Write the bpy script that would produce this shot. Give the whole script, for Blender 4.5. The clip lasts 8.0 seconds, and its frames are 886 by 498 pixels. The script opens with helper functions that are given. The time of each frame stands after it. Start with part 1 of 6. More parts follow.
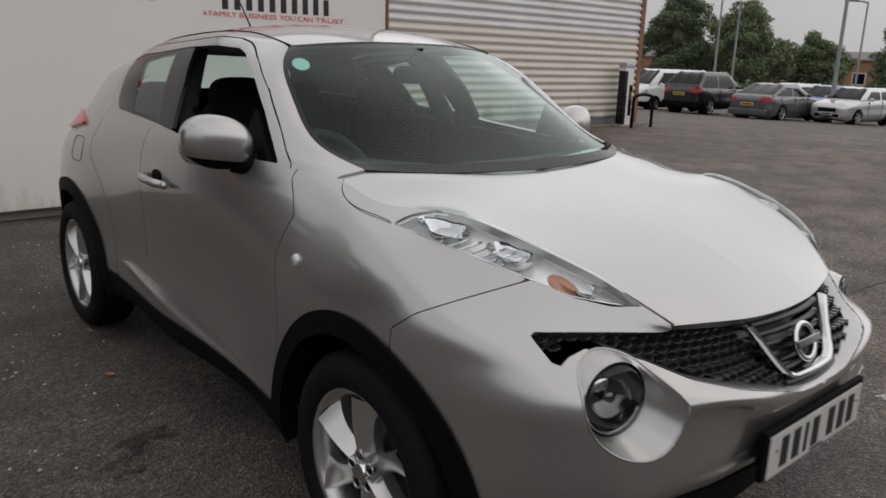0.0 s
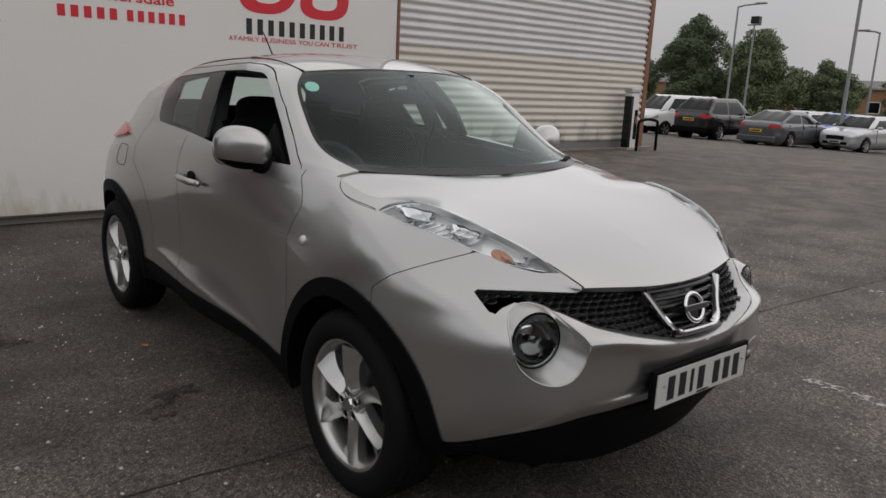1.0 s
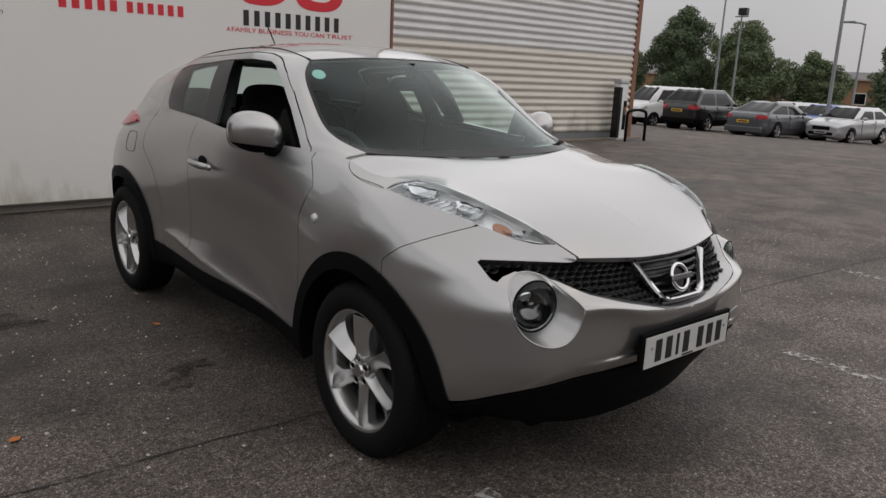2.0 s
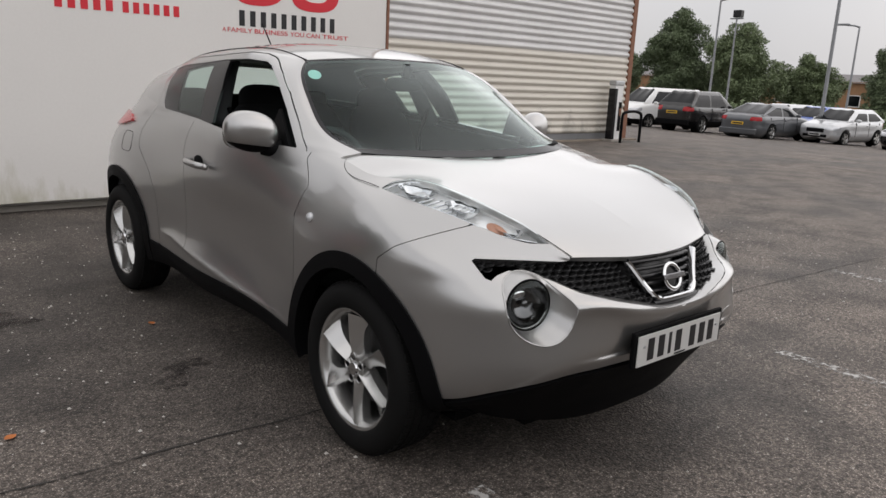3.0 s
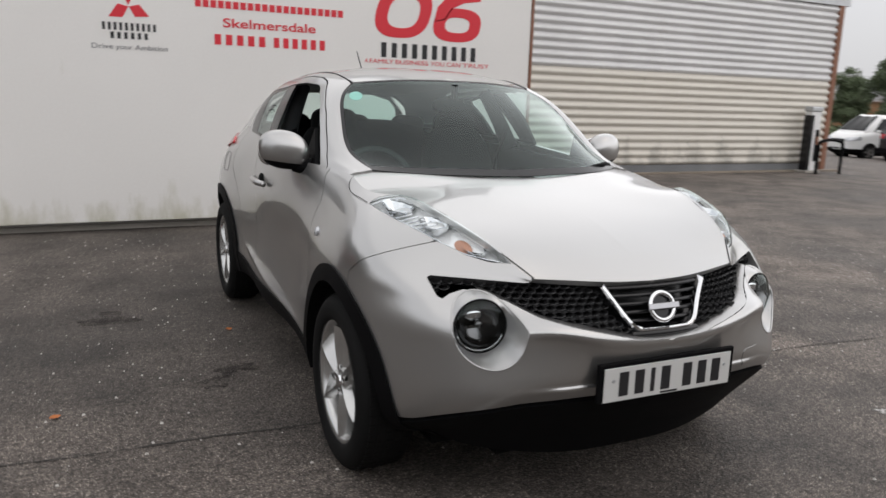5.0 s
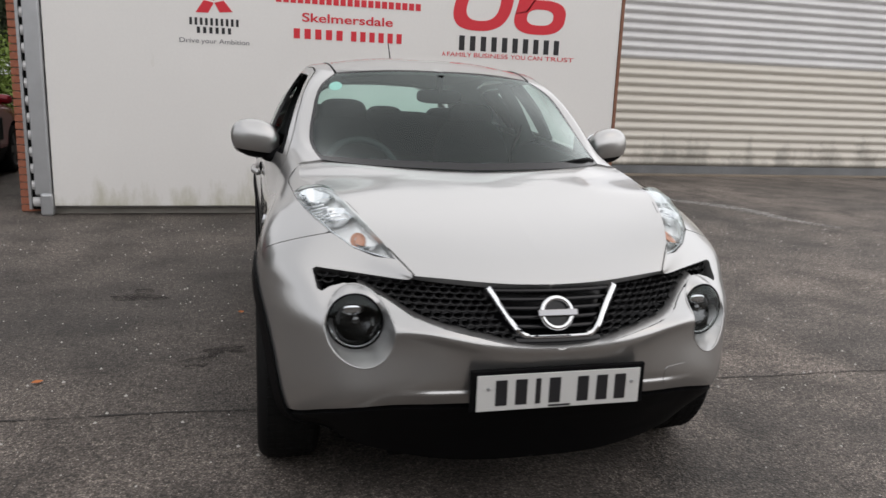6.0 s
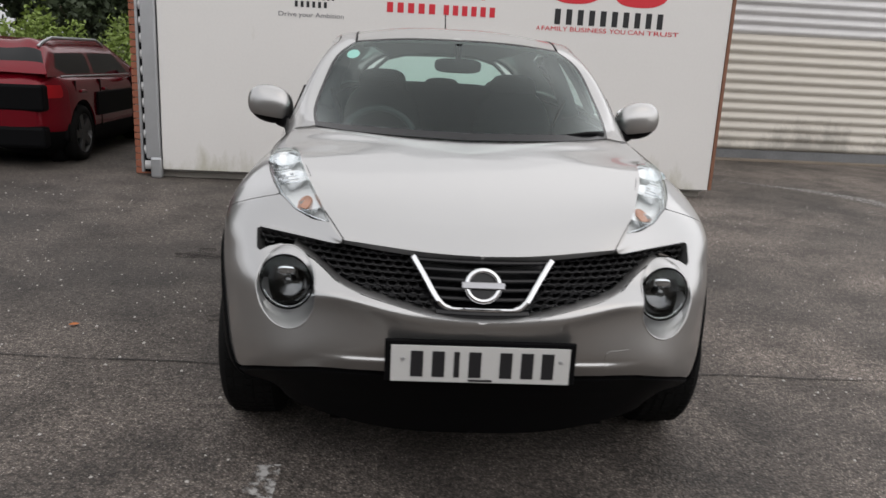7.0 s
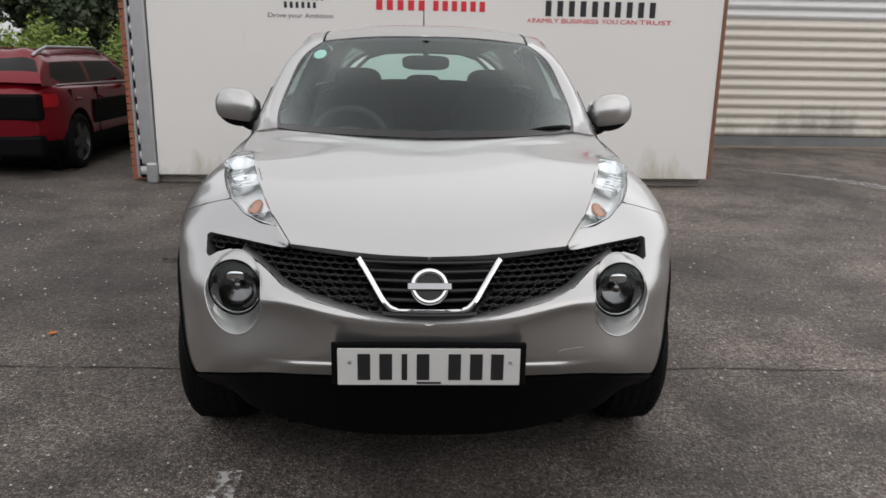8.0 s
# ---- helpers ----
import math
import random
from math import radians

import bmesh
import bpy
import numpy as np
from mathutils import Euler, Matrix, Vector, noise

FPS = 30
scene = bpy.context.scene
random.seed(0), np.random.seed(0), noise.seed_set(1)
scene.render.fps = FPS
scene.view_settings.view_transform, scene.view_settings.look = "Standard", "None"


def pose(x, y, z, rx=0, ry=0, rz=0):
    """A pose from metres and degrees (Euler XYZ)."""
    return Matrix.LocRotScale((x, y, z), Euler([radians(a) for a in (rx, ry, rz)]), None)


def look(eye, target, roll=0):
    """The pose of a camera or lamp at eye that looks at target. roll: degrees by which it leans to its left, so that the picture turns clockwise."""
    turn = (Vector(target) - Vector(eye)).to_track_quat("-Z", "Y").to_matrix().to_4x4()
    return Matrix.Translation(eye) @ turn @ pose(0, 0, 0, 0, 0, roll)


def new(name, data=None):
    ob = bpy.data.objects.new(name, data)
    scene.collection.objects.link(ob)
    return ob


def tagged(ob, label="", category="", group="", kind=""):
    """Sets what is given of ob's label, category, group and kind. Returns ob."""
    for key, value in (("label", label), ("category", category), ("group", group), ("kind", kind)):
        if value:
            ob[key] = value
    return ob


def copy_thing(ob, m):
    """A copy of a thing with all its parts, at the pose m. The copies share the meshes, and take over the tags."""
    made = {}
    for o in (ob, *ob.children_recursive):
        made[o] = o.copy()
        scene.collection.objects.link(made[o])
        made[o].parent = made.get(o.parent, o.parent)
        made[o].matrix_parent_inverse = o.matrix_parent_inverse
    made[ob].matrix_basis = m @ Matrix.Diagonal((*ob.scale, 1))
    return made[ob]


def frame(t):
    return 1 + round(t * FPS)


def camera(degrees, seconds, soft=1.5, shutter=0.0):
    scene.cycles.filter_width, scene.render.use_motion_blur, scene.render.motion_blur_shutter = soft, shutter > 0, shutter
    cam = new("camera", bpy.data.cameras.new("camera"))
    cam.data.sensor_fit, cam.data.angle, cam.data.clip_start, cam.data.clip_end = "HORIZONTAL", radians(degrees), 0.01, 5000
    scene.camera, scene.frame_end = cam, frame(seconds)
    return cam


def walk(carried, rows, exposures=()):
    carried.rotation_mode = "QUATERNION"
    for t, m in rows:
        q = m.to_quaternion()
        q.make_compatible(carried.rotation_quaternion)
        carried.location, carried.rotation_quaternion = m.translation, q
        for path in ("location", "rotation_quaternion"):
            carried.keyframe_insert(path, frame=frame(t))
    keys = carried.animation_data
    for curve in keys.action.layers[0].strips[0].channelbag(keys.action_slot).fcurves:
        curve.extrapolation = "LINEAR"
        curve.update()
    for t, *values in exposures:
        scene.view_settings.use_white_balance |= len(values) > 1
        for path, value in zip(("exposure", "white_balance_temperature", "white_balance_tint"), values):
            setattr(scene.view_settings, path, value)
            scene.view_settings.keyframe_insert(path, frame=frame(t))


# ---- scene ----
cam = camera(61.0, 8.0, shutter=0.5)
PATH = [
    (0, (-1.908, -0.667, 1.421), (-0.614, 0.777, 0.93), 1.8),
    (0.5, (-2.051, -0.967, 1.428), (-0.786, 0.514, 0.976), 2.5),
    (1, (-2.19, -1.203, 1.44), (-0.918, 0.277, 1.002), 2.7),
    (1.5, (-2.328, -1.289, 1.422), (-1.043, 0.174, 0.968), 2.7),
    (3, (-2.367, -1.339, 1.417), (-1.067, 0.112, 0.964), 2.8),
    (3.5, (-2.36, -1.36, 1.423), (-1.061, 0.09, 0.965), 3.5),
    (4, (-2.25, -1.472, 1.425), (-1.077, 0.093, 1.005), 3.3),
    (4.5, (-2.016, -1.616, 1.41), (-0.972, 0.038, 0.99), 1.4),
    (4.7, (-1.901, -1.666, 1.392), (-0.924, 0.033, 0.992), 1.0),
    (5.8, (-1.057, -1.928, 1.397), (-0.482, -0.059, 0.975), 3.7),
    (6, (-0.909, -1.948, 1.398), (-0.396, -0.06, 0.979), 2.3),
    (6.5, (-0.571, -1.972, 1.389), (-0.2, -0.058, 0.94), 1.5),
    (7, (-0.276, -2.015, 1.379), (-0.132, -0.08, 0.892), 2.9),
    (7.5, (-0.098, -2.03, 1.394), (0.052, -0.102, 0.884), 0.4),
    (8, (-0.071, -1.993, 1.391), (0.031, -0.059, 0.892), 1.0),
]
walk(cam, [(t, look(eye, target, roll)) for t, eye, target, roll in PATH],
     [(0, 0.02, 6720, 12), (1.6, -0.08, 6720, 12), (2.9, 0.42, 6720, 12), (4, 0.55, 6620, 11), (6, 0.56, 6620, 11), (8, 0.54, 6620, 11)])

# ---- world and light: flat overcast daylight ----
world = bpy.data.worlds.new("overcast_sky")
scene.world = world
world.use_nodes = True
wn, wl = world.node_tree.nodes, world.node_tree.links
sky = wn.new("ShaderNodeTexSky")
sky.sky_type, sky.sun_disc = "NISHITA", False
sky.sun_elevation, sky.sun_rotation = radians(62), radians(116)
sky.air_density, sky.dust_density = 1.0, 4.0
clouds = wn.new("ShaderNodeTexNoise")
clouds.inputs["Scale"].default_value, clouds.inputs["Detail"].default_value = 1.6, 4
cloud_ramp = wn.new("ShaderNodeValToRGB")
cloud_ramp.color_ramp.elements[0].position, cloud_ramp.color_ramp.elements[0].color = 0.3, (0.78, 0.80, 0.84, 1)
cloud_ramp.color_ramp.elements[1].position, cloud_ramp.color_ramp.elements[1].color = 0.7, (1.0, 1.0, 1.02, 1)
sky_scale = wn.new("ShaderNodeMix")
sky_scale.data_type, sky_scale.blend_type = "RGBA", "MULTIPLY"
sky_scale.inputs[0].default_value = 1.0
sky_scale.inputs[7].default_value = (0.1, 0.1, 0.1, 1)
sky_mix = wn.new("ShaderNodeMix")
sky_mix.data_type = "RGBA"
sky_mix.inputs[0].default_value = 0.88
wl.new(sky.outputs[0], sky_scale.inputs[6])
wl.new(clouds.outputs[0], cloud_ramp.inputs[0])
wl.new(sky_scale.outputs[2], sky_mix.inputs[6])
wl.new(cloud_ramp.outputs[0], sky_mix.inputs[7])
up_co, up_xyz, up_mul = wn.new("ShaderNodeTexCoord"), wn.new("ShaderNodeSeparateXYZ"), wn.new("ShaderNodeValToRGB")
stops = up_mul.color_ramp.elements
stops[0].position, stops[0].color = 0.0, (0.64, 0.64, 0.64, 1)
stops[1].position, stops[1].color = 1.0, (0.80, 0.80, 0.80, 1)
for at, level in ((0.14, 0.74), (0.30, 1.16), (0.65, 0.95)):
    stops.new(at).color = (level, level, level, 1)
wl.new(up_co.outputs["Generated"], up_xyz.inputs[0])
wl.new(up_xyz.outputs["Z"], up_mul.inputs[0])
glow_dot, glow_range, glow_mul = wn.new("ShaderNodeVectorMath"), wn.new("ShaderNodeMapRange"), wn.new("ShaderNodeMath")
glow_dot.operation, glow_mul.operation = "DOT_PRODUCT", "MULTIPLY"
glow_dot.inputs[1].default_value = Vector((4, -7, 6)).normalized()
glow_range.inputs["From Min"].default_value, glow_range.inputs["From Max"].default_value = -0.2, 0.95
glow_range.inputs["To Min"].default_value, glow_range.inputs["To Max"].default_value = 0.84, 1.06
wl.new(up_co.outputs["Generated"], glow_dot.inputs[0])
wl.new(glow_dot.outputs["Value"], glow_range.inputs["Value"])
wl.new(up_mul.outputs[0], glow_mul.inputs[0])
wl.new(glow_range.outputs[0], glow_mul.inputs[1])
wl.new(sky_mix.outputs[2], wn["Background"].inputs[0])
wl.new(glow_mul.outputs[0], wn["Background"].inputs[1])
sun = new("sun", bpy.data.lights.new("sun", "SUN"))
sun.data.energy, sun.data.angle, sun.data.color = 0.62, radians(140), (1.0, 0.98, 0.95)
sun.matrix_world = look((4.5, -2.2, 9.5), (0, 0, 0))


# ---- materials ----
def material(name, base, rough=0.5, metal=0.0, vary=0.0, scale=8.0, fine=0.0, fine_scale=120.0, bump=0.0, coat=0.0, spec=0.5):
    """A surface with colour variation at two scales and a fine relief."""
    m = bpy.data.materials.new(name)
    m.use_nodes = True
    nodes, links = m.node_tree.nodes, m.node_tree.links
    b = nodes["Principled BSDF"]
    b.inputs["Base Color"].default_value = (*base, 1)
    b.inputs["Roughness"].default_value, b.inputs["Metallic"].default_value = rough, metal
    b.inputs["Coat Weight"].default_value, b.inputs["Coat Roughness"].default_value = coat, 0.04
    b.inputs["Specular IOR Level"].default_value = spec
    if vary or fine or bump:
        co = nodes.new("ShaderNodeTexCoord")
        low, high = nodes.new("ShaderNodeTexNoise"), nodes.new("ShaderNodeTexNoise")
        low.inputs["Scale"].default_value, low.inputs["Detail"].default_value = scale, 5
        high.inputs["Scale"].default_value, high.inputs["Detail"].default_value = fine_scale, 3
        for n in (low, high):
            links.new(co.outputs["Object"], n.inputs["Vector"])
        total = nodes.new("ShaderNodeMath")
        total.operation = "MULTIPLY_ADD"
        total.inputs[1].default_value, total.inputs[2].default_value = 2 * vary, 1 - vary
        links.new(low.outputs[0], total.inputs[0])
        add = nodes.new("ShaderNodeMath")
        add.operation = "MULTIPLY_ADD"
        add.inputs[1].default_value = 2 * fine
        links.new(high.outputs[0], add.inputs[0])
        links.new(total.outputs[0], add.inputs[2])
        off = nodes.new("ShaderNodeMath")
        off.operation = "SUBTRACT"
        off.inputs[1].default_value = fine
        links.new(add.outputs[0], off.inputs[0])
        mul = nodes.new("ShaderNodeVectorMath")
        mul.operation = "SCALE"
        mul.inputs[0].default_value = base
        links.new(off.outputs[0], mul.inputs["Scale"])
        links.new(mul.outputs[0], b.inputs["Base Color"])
        if bump:
            bm = nodes.new("ShaderNodeBump")
            bm.inputs["Strength"].default_value, bm.inputs["Distance"].default_value = bump, 0.01
            links.new(high.outputs[0], bm.inputs["Height"])
            links.new(bm.outputs[0], b.inputs["Normal"])
    return m


def weathered(name, base, stain, rough, z_top, z_low, scale, amount):
    """Painted sheet with faint streaks all over and stains that grow from its foot."""
    m = material(name, base, rough, 0, vary=0.05, scale=0.8, fine=0.03, fine_scale=40)
    nodes, links = m.node_tree.nodes, m.node_tree.links
    b = nodes["Principled BSDF"]
    plain = b.inputs["Base Color"].links[0].from_socket
    co, xyz, n, rise, pick, mix, stretch = (nodes.new("ShaderNode" + k) for k in ("TexCoord", "SeparateXYZ", "TexNoise", "MapRange", "Math", "Mix", "Mapping"))
    stretch.inputs["Scale"].default_value = (1.0, 1.0, 0.35)
    n.inputs["Scale"].default_value, n.inputs["Detail"].default_value = scale, 8
    n.inputs["Roughness"].default_value = 0.65
    rise.inputs["From Min"].default_value, rise.inputs["From Max"].default_value = z_low, z_top
    rise.inputs["To Min"].default_value, rise.inputs["To Max"].default_value = 0.16, -0.16
    pick.operation = "ADD"
    mix.data_type = "RGBA"
    ramp = nodes.new("ShaderNodeValToRGB")
    ramp.color_ramp.elements[0].position, ramp.color_ramp.elements[1].position = 0.52, 0.74
    ramp.color_ramp.elements[1].color = (amount, amount, amount, 1)
    links.new(co.outputs["Object"], xyz.inputs[0])
    links.new(co.outputs["Object"], stretch.inputs["Vector"])
    links.new(stretch.outputs[0], n.inputs["Vector"])
    links.new(xyz.outputs["Z"], rise.inputs["Value"])
    links.new(rise.outputs[0], pick.inputs[0])
    links.new(n.outputs[0], pick.inputs[1])
    links.new(pick.outputs[0], ramp.inputs[0])
    links.new(ramp.outputs[0], mix.inputs[0])
    links.new(plain, mix.inputs[6])
    mix.inputs[7].default_value = (*stain, 1)
    links.new(mix.outputs[2], b.inputs["Base Color"])
    return m


def glass(name, tint, rough=0.0):
    """Thin sheet glass: a clear tinted pane with the gloss of its surface."""
    m = bpy.data.materials.new(name)
    m.use_nodes = True
    nodes, links = m.node_tree.nodes, m.node_tree.links
    nodes.remove(nodes["Principled BSDF"])
    clear, gloss, mix, face = (nodes.new("ShaderNode" + k) for k in ("BsdfTransparent", "BsdfGlossy", "MixShader", "LayerWeight"))
    power, scale = nodes.new("ShaderNodeMath"), nodes.new("ShaderNodeMath")
    power.operation, scale.operation = "POWER", "MULTIPLY_ADD"
    power.inputs[1].default_value, scale.inputs[1].default_value, scale.inputs[2].default_value = 4.5, 1.0, 0.026
    face.inputs[0].default_value = 0.5
    clear.inputs[0].default_value = (*tint, 1)
    gloss.inputs["Roughness"].default_value = rough
    gloss.inputs["Color"].default_value = (0.92, 1.0, 0.98, 1)
    links.new(face.outputs["Facing"], power.inputs[0])
    links.new(power.outputs[0], scale.inputs[0])
    links.new(scale.outputs[0], mix.inputs[0])
    links.new(clear.outputs[0], mix.inputs[1])
    links.new(gloss.outputs[0], mix.inputs[2])
    links.new(mix.outputs[0], nodes["Material Output"].inputs[0])
    return m


def asphalt():
    m = bpy.data.materials.new("asphalt")
    m.use_nodes = True
    nodes, links = m.node_tree.nodes, m.node_tree.links
    b = nodes["Principled BSDF"]
    co = nodes.new("ShaderNodeTexCoord")

    def tex(kind, scale, detail=4):
        n = nodes.new(kind)
        n.inputs["Scale"].default_value = scale
        if kind == "ShaderNodeTexNoise":
            n.inputs["Detail"].default_value = detail
        links.new(co.outputs["Object"], n.inputs["Vector"])
        return n

    def ramp(src, p0, c0, p1, c1):
        r = nodes.new("ShaderNodeValToRGB")
        r.color_ramp.elements[0].position, r.color_ramp.elements[0].color = p0, (c0, c0, c0, 1)
        r.color_ramp.elements[1].position, r.color_ramp.elements[1].color = p1, (c1, c1, c1, 1)
        links.new(src, r.inputs[0])
        return r.outputs[0]

    def mul(a, c):
        n = nodes.new("ShaderNodeMix")
        n.data_type, n.blend_type = "RGBA", "MULTIPLY"
        n.inputs[0].default_value = 1.0
        links.new(a, n.inputs[6])
        links.new(c, n.inputs[7])
        return n.outputs[2]

    grain = tex("ShaderNodeTexVoronoi", 95)
    fine = tex("ShaderNodeTexNoise", 150, 3)
    patch = tex("ShaderNodeTexNoise", 0.55, 6)
    blot = tex("ShaderNodeTexNoise", 2.3, 5)
    stones = nodes.new("ShaderNodeMix")
    stones.data_type = "RGBA"
    links.new(ramp(fine.outputs[0], 0.54, 0.0, 0.68, 1.0), stones.inputs[0])
    stones.inputs[6].default_value = (0.094, 0.078, 0.067, 1)
    stones.inputs[7].default_value = (0.34, 0.305, 0.27, 1)
    c = mul(stones.outputs[2], ramp(grain.outputs["Distance"], 0.05, 1.2, 0.6, 0.6))
    far = nodes.new("ShaderNodeSeparateXYZ")
    links.new(co.outputs["Object"], far.inputs[0])
    wob = nodes.new("ShaderNodeMath")
    wob.operation = "MULTIPLY_ADD"
    wob.inputs[1].default_value = 3.0
    links.new(patch.outputs[0], wob.inputs[0])
    links.new(far.outputs["X"], wob.inputs[2])
    # tone grows paler towards +x, its edge wobbled by the patch noise
    x_tone = nodes.new("ShaderNodeMapRange")
    x_tone.inputs["From Min"].default_value, x_tone.inputs["From Max"].default_value = 0.6, 3.6
    x_tone.inputs["To Min"].default_value, x_tone.inputs["To Max"].default_value = 0.95, 1.48
    links.new(wob.outputs[0], x_tone.inputs["Value"])
    worn = nodes.new("ShaderNodeCombineColor")
    for k in range(3):
        links.new(x_tone.outputs[0], worn.inputs[k])
    c = mul(c, worn.outputs[0])
    speck = tex("ShaderNodeTexNoise", 55, 3)
    c = mul(c, ramp(speck.outputs[0], 0.38, 0.52, 0.62, 1.38))
    c = mul(c, ramp(patch.outputs[0], 0.35, 0.64, 0.65, 1.34))
    c = mul(c, ramp(blot.outputs[0], 0.34, 0.6, 0.58, 1.08))
    chip = tex("ShaderNodeTexNoise", 21, 6)
    c = mul(c, ramp(chip.outputs[0], 0.36, 0.75, 0.66, 1.3))
    links.new(c, b.inputs["Base Color"])
    links.new(ramp(patch.outputs[0], 0.3, 0.62, 0.7, 0.86), b.inputs["Roughness"])
    bump = nodes.new("ShaderNodeBump")
    bump.inputs["Strength"].default_value, bump.inputs["Distance"].default_value = 0.7, 0.006
    links.new(grain.outputs["Distance"], bump.inputs["Height"])
    links.new(bump.outputs[0], b.inputs["Normal"])
    b.inputs["Specular IOR Level"].default_value = 0.4
    return m


ASPHALT = asphalt()
SILVER = material("silver_metallic_paint", (0.43, 0.428, 0.422), 0.31, 0.89, vary=0.012, scale=3, fine=0.05, fine_scale=1400, coat=1.0)
TRIM = material("black_grained_plastic", (0.0045, 0.0045, 0.005), 0.55, 0, spec=0.055, vary=0.15, scale=5, fine=0.15, fine_scale=400, bump=0.05)
GLOSSBLACK = material("gloss_black_plastic", (0.008, 0.008, 0.009), 0.22, 0, vary=0.05, spec=0.35)
DARK = material("dark_underbody", (0.006, 0.006, 0.006), 0.9, 0, vary=0.2, spec=0.1)
CHROME = material("chrome", (0.72, 0.73, 0.74), 0.06, 1.0, vary=0.02)
ALLOY = material("silver_alloy", (0.54, 0.54, 0.53), 0.27, 0.88, vary=0.05, scale=6, coat=0.3)
RUBBER = material("tyre_rubber", (0.007, 0.007, 0.007), 0.75, 0, spec=0.12, vary=0.2, scale=10, fine=0.1)
SCREEN = glass("tinted_windscreen_glass", (0.70, 0.88, 0.84))
REARGLASS = glass("rear_window_glass", (0.78, 0.93, 0.88))
SIDEGLASS = glass("side_window_glass", (0.80, 0.86, 0.84))
LENS = glass("clear_lamp_lens", (0.93, 0.95, 0.96))
REFLECTOR = material("lamp_reflector", (0.90, 0.90, 0.89), 0.25, 0.22)
AMBER = material("amber_plastic", (0.50, 0.24, 0.15), 0.3, 0, vary=0.2, scale=60)
REDLAMP = material("red_lamp_plastic", (0.55, 0.02, 0.03), 0.18, 0, vary=0.1, coat=0.5)
SEAT = material("charcoal_seat_fabric", (0.010, 0.010, 0.011), 0.95, 0, spec=0.15, vary=0.15, fine=0.2, fine_scale=500, bump=0.1)
DASH = material("dark_grey_dashboard", (0.036, 0.038, 0.04), 0.7, 0, spec=0.25, vary=0.1, fine=0.1, fine_scale=300)
HEADLINER = material("pale_grey_headliner", (0.42, 0.41, 0.39), 0.9, 0, vary=0.05)
WHITEPLATE = material("white_plate", (0.58, 0.58, 0.565), 0.4, 0, vary=0.03)
YELLOWPLATE = material("yellow_plate", (0.75, 0.45, 0.03), 0.4, 0, vary=0.03)
INK = material("black_print", (0.012, 0.012, 0.014), 0.5)
STICKERGREEN = material("pale_green_sticker", (0.50, 0.72, 0.68), 0.6, 0, vary=0.1, scale=40)


# ---- mesh helpers ----
def part(name, bm, mat, parent=None, label="", smooth=False):
    me = bpy.data.meshes.new(name)
    bm.to_mesh(me)
    bm.free()
    if smooth:
        me.polygons.foreach_set("use_smooth", [True] * len(me.polygons))
    me.materials.append(mat)
    ob = new(name, me)
    ob.parent = parent
    return tagged(ob, label)


def raw(name, verts, faces, mat, parent=None, label="", smooth=True):
    me = bpy.data.meshes.new(name)
    me.from_pydata([tuple(map(float, v)) for v in verts], [], [tuple(map(int, q)) for q in faces])
    if smooth:
        me.polygons.foreach_set("use_smooth", [True] * len(me.polygons))
    me.materials.append(mat)
    ob = new(name, me)
    ob.parent = parent
    return tagged(ob, label)


def empty(name, label="", category="", group="", kind="", m=None):
    ob = tagged(new(name), label, category, group, kind)
    if m is not None:
        ob.matrix_world = m
    return ob


def box(bm, x0, y0, z0, x1, y1, z1, bevel=0.0, m=None):
    made = bmesh.ops.create_cube(bm, size=1.0)["verts"]
    mat = Matrix.LocRotScale(((x0 + x1) / 2, (y0 + y1) / 2, (z0 + z1) / 2), None, (abs(x1 - x0), abs(y1 - y0), abs(z1 - z0)))
    bmesh.ops.transform(bm, matrix=mat if m is None else m @ mat, verts=made)
    if bevel:
        edges = list({e for v in made for e in v.link_edges})
        bmesh.ops.bevel(bm, geom=edges, offset=bevel, segments=2, profile=0.5, affect="EDGES")
    return bm


def cyl(bm, p, q, r0, r1=None, seg=16):
    p, q = Vector(p), Vector(q)
    d = q - p
    m = Matrix.Translation((p + q) / 2) @ d.to_track_quat("Z", "Y").to_matrix().to_4x4()
    bmesh.ops.create_cone(bm, cap_ends=True, segments=seg, radius1=r0, radius2=r0 if r1 is None else r1, depth=d.length, matrix=m)
    return bm


def natural(knots, pts, s):
    """Natural cubic spline through pts (k, d) at knots, read at s."""
    t, p = np.asarray(knots, float), np.asarray(pts, float)
    k, h = len(t), np.diff(np.asarray(knots, float))
    a, r = np.eye(k), np.zeros((k,) + p.shape[1:])
    for i in range(1, k - 1):
        a[i, i - 1], a[i, i], a[i, i + 1] = h[i - 1], 2 * (h[i - 1] + h[i]), h[i]
        r[i] = 6 * ((p[i + 1] - p[i]) / h[i] - (p[i] - p[i - 1]) / h[i - 1])
    m = np.linalg.solve(a, r.reshape(k, -1)).reshape(r.shape)
    i = np.clip(np.searchsorted(t, s, side="right") - 1, 0, k - 2)
    shape = (-1,) + (1,) * (p.ndim - 1)
    hi, u = h[i].reshape(shape), (s - t[i]).reshape(shape)
    w = hi - u
    return (m[i] * w**3 + m[i + 1] * u**3) / (6 * hi) + (p[i] / hi - m[i] * hi / 6) * w + (p[i + 1] / hi - m[i + 1] * hi / 6) * u


def chord(pts):
    """Knots for points along the first axis, by the mean distance over the others."""
    d = np.linalg.norm(np.diff(pts, axis=0), axis=-1)
    d = d if d.ndim == 1 else d.mean(axis=tuple(range(1, d.ndim)))
    return np.r_[0, np.cumsum(d)]


def curve(pts, n):
    p = np.asarray(pts, float)
    k = chord(p)
    return natural(k, p, np.linspace(0, k[-1], n))


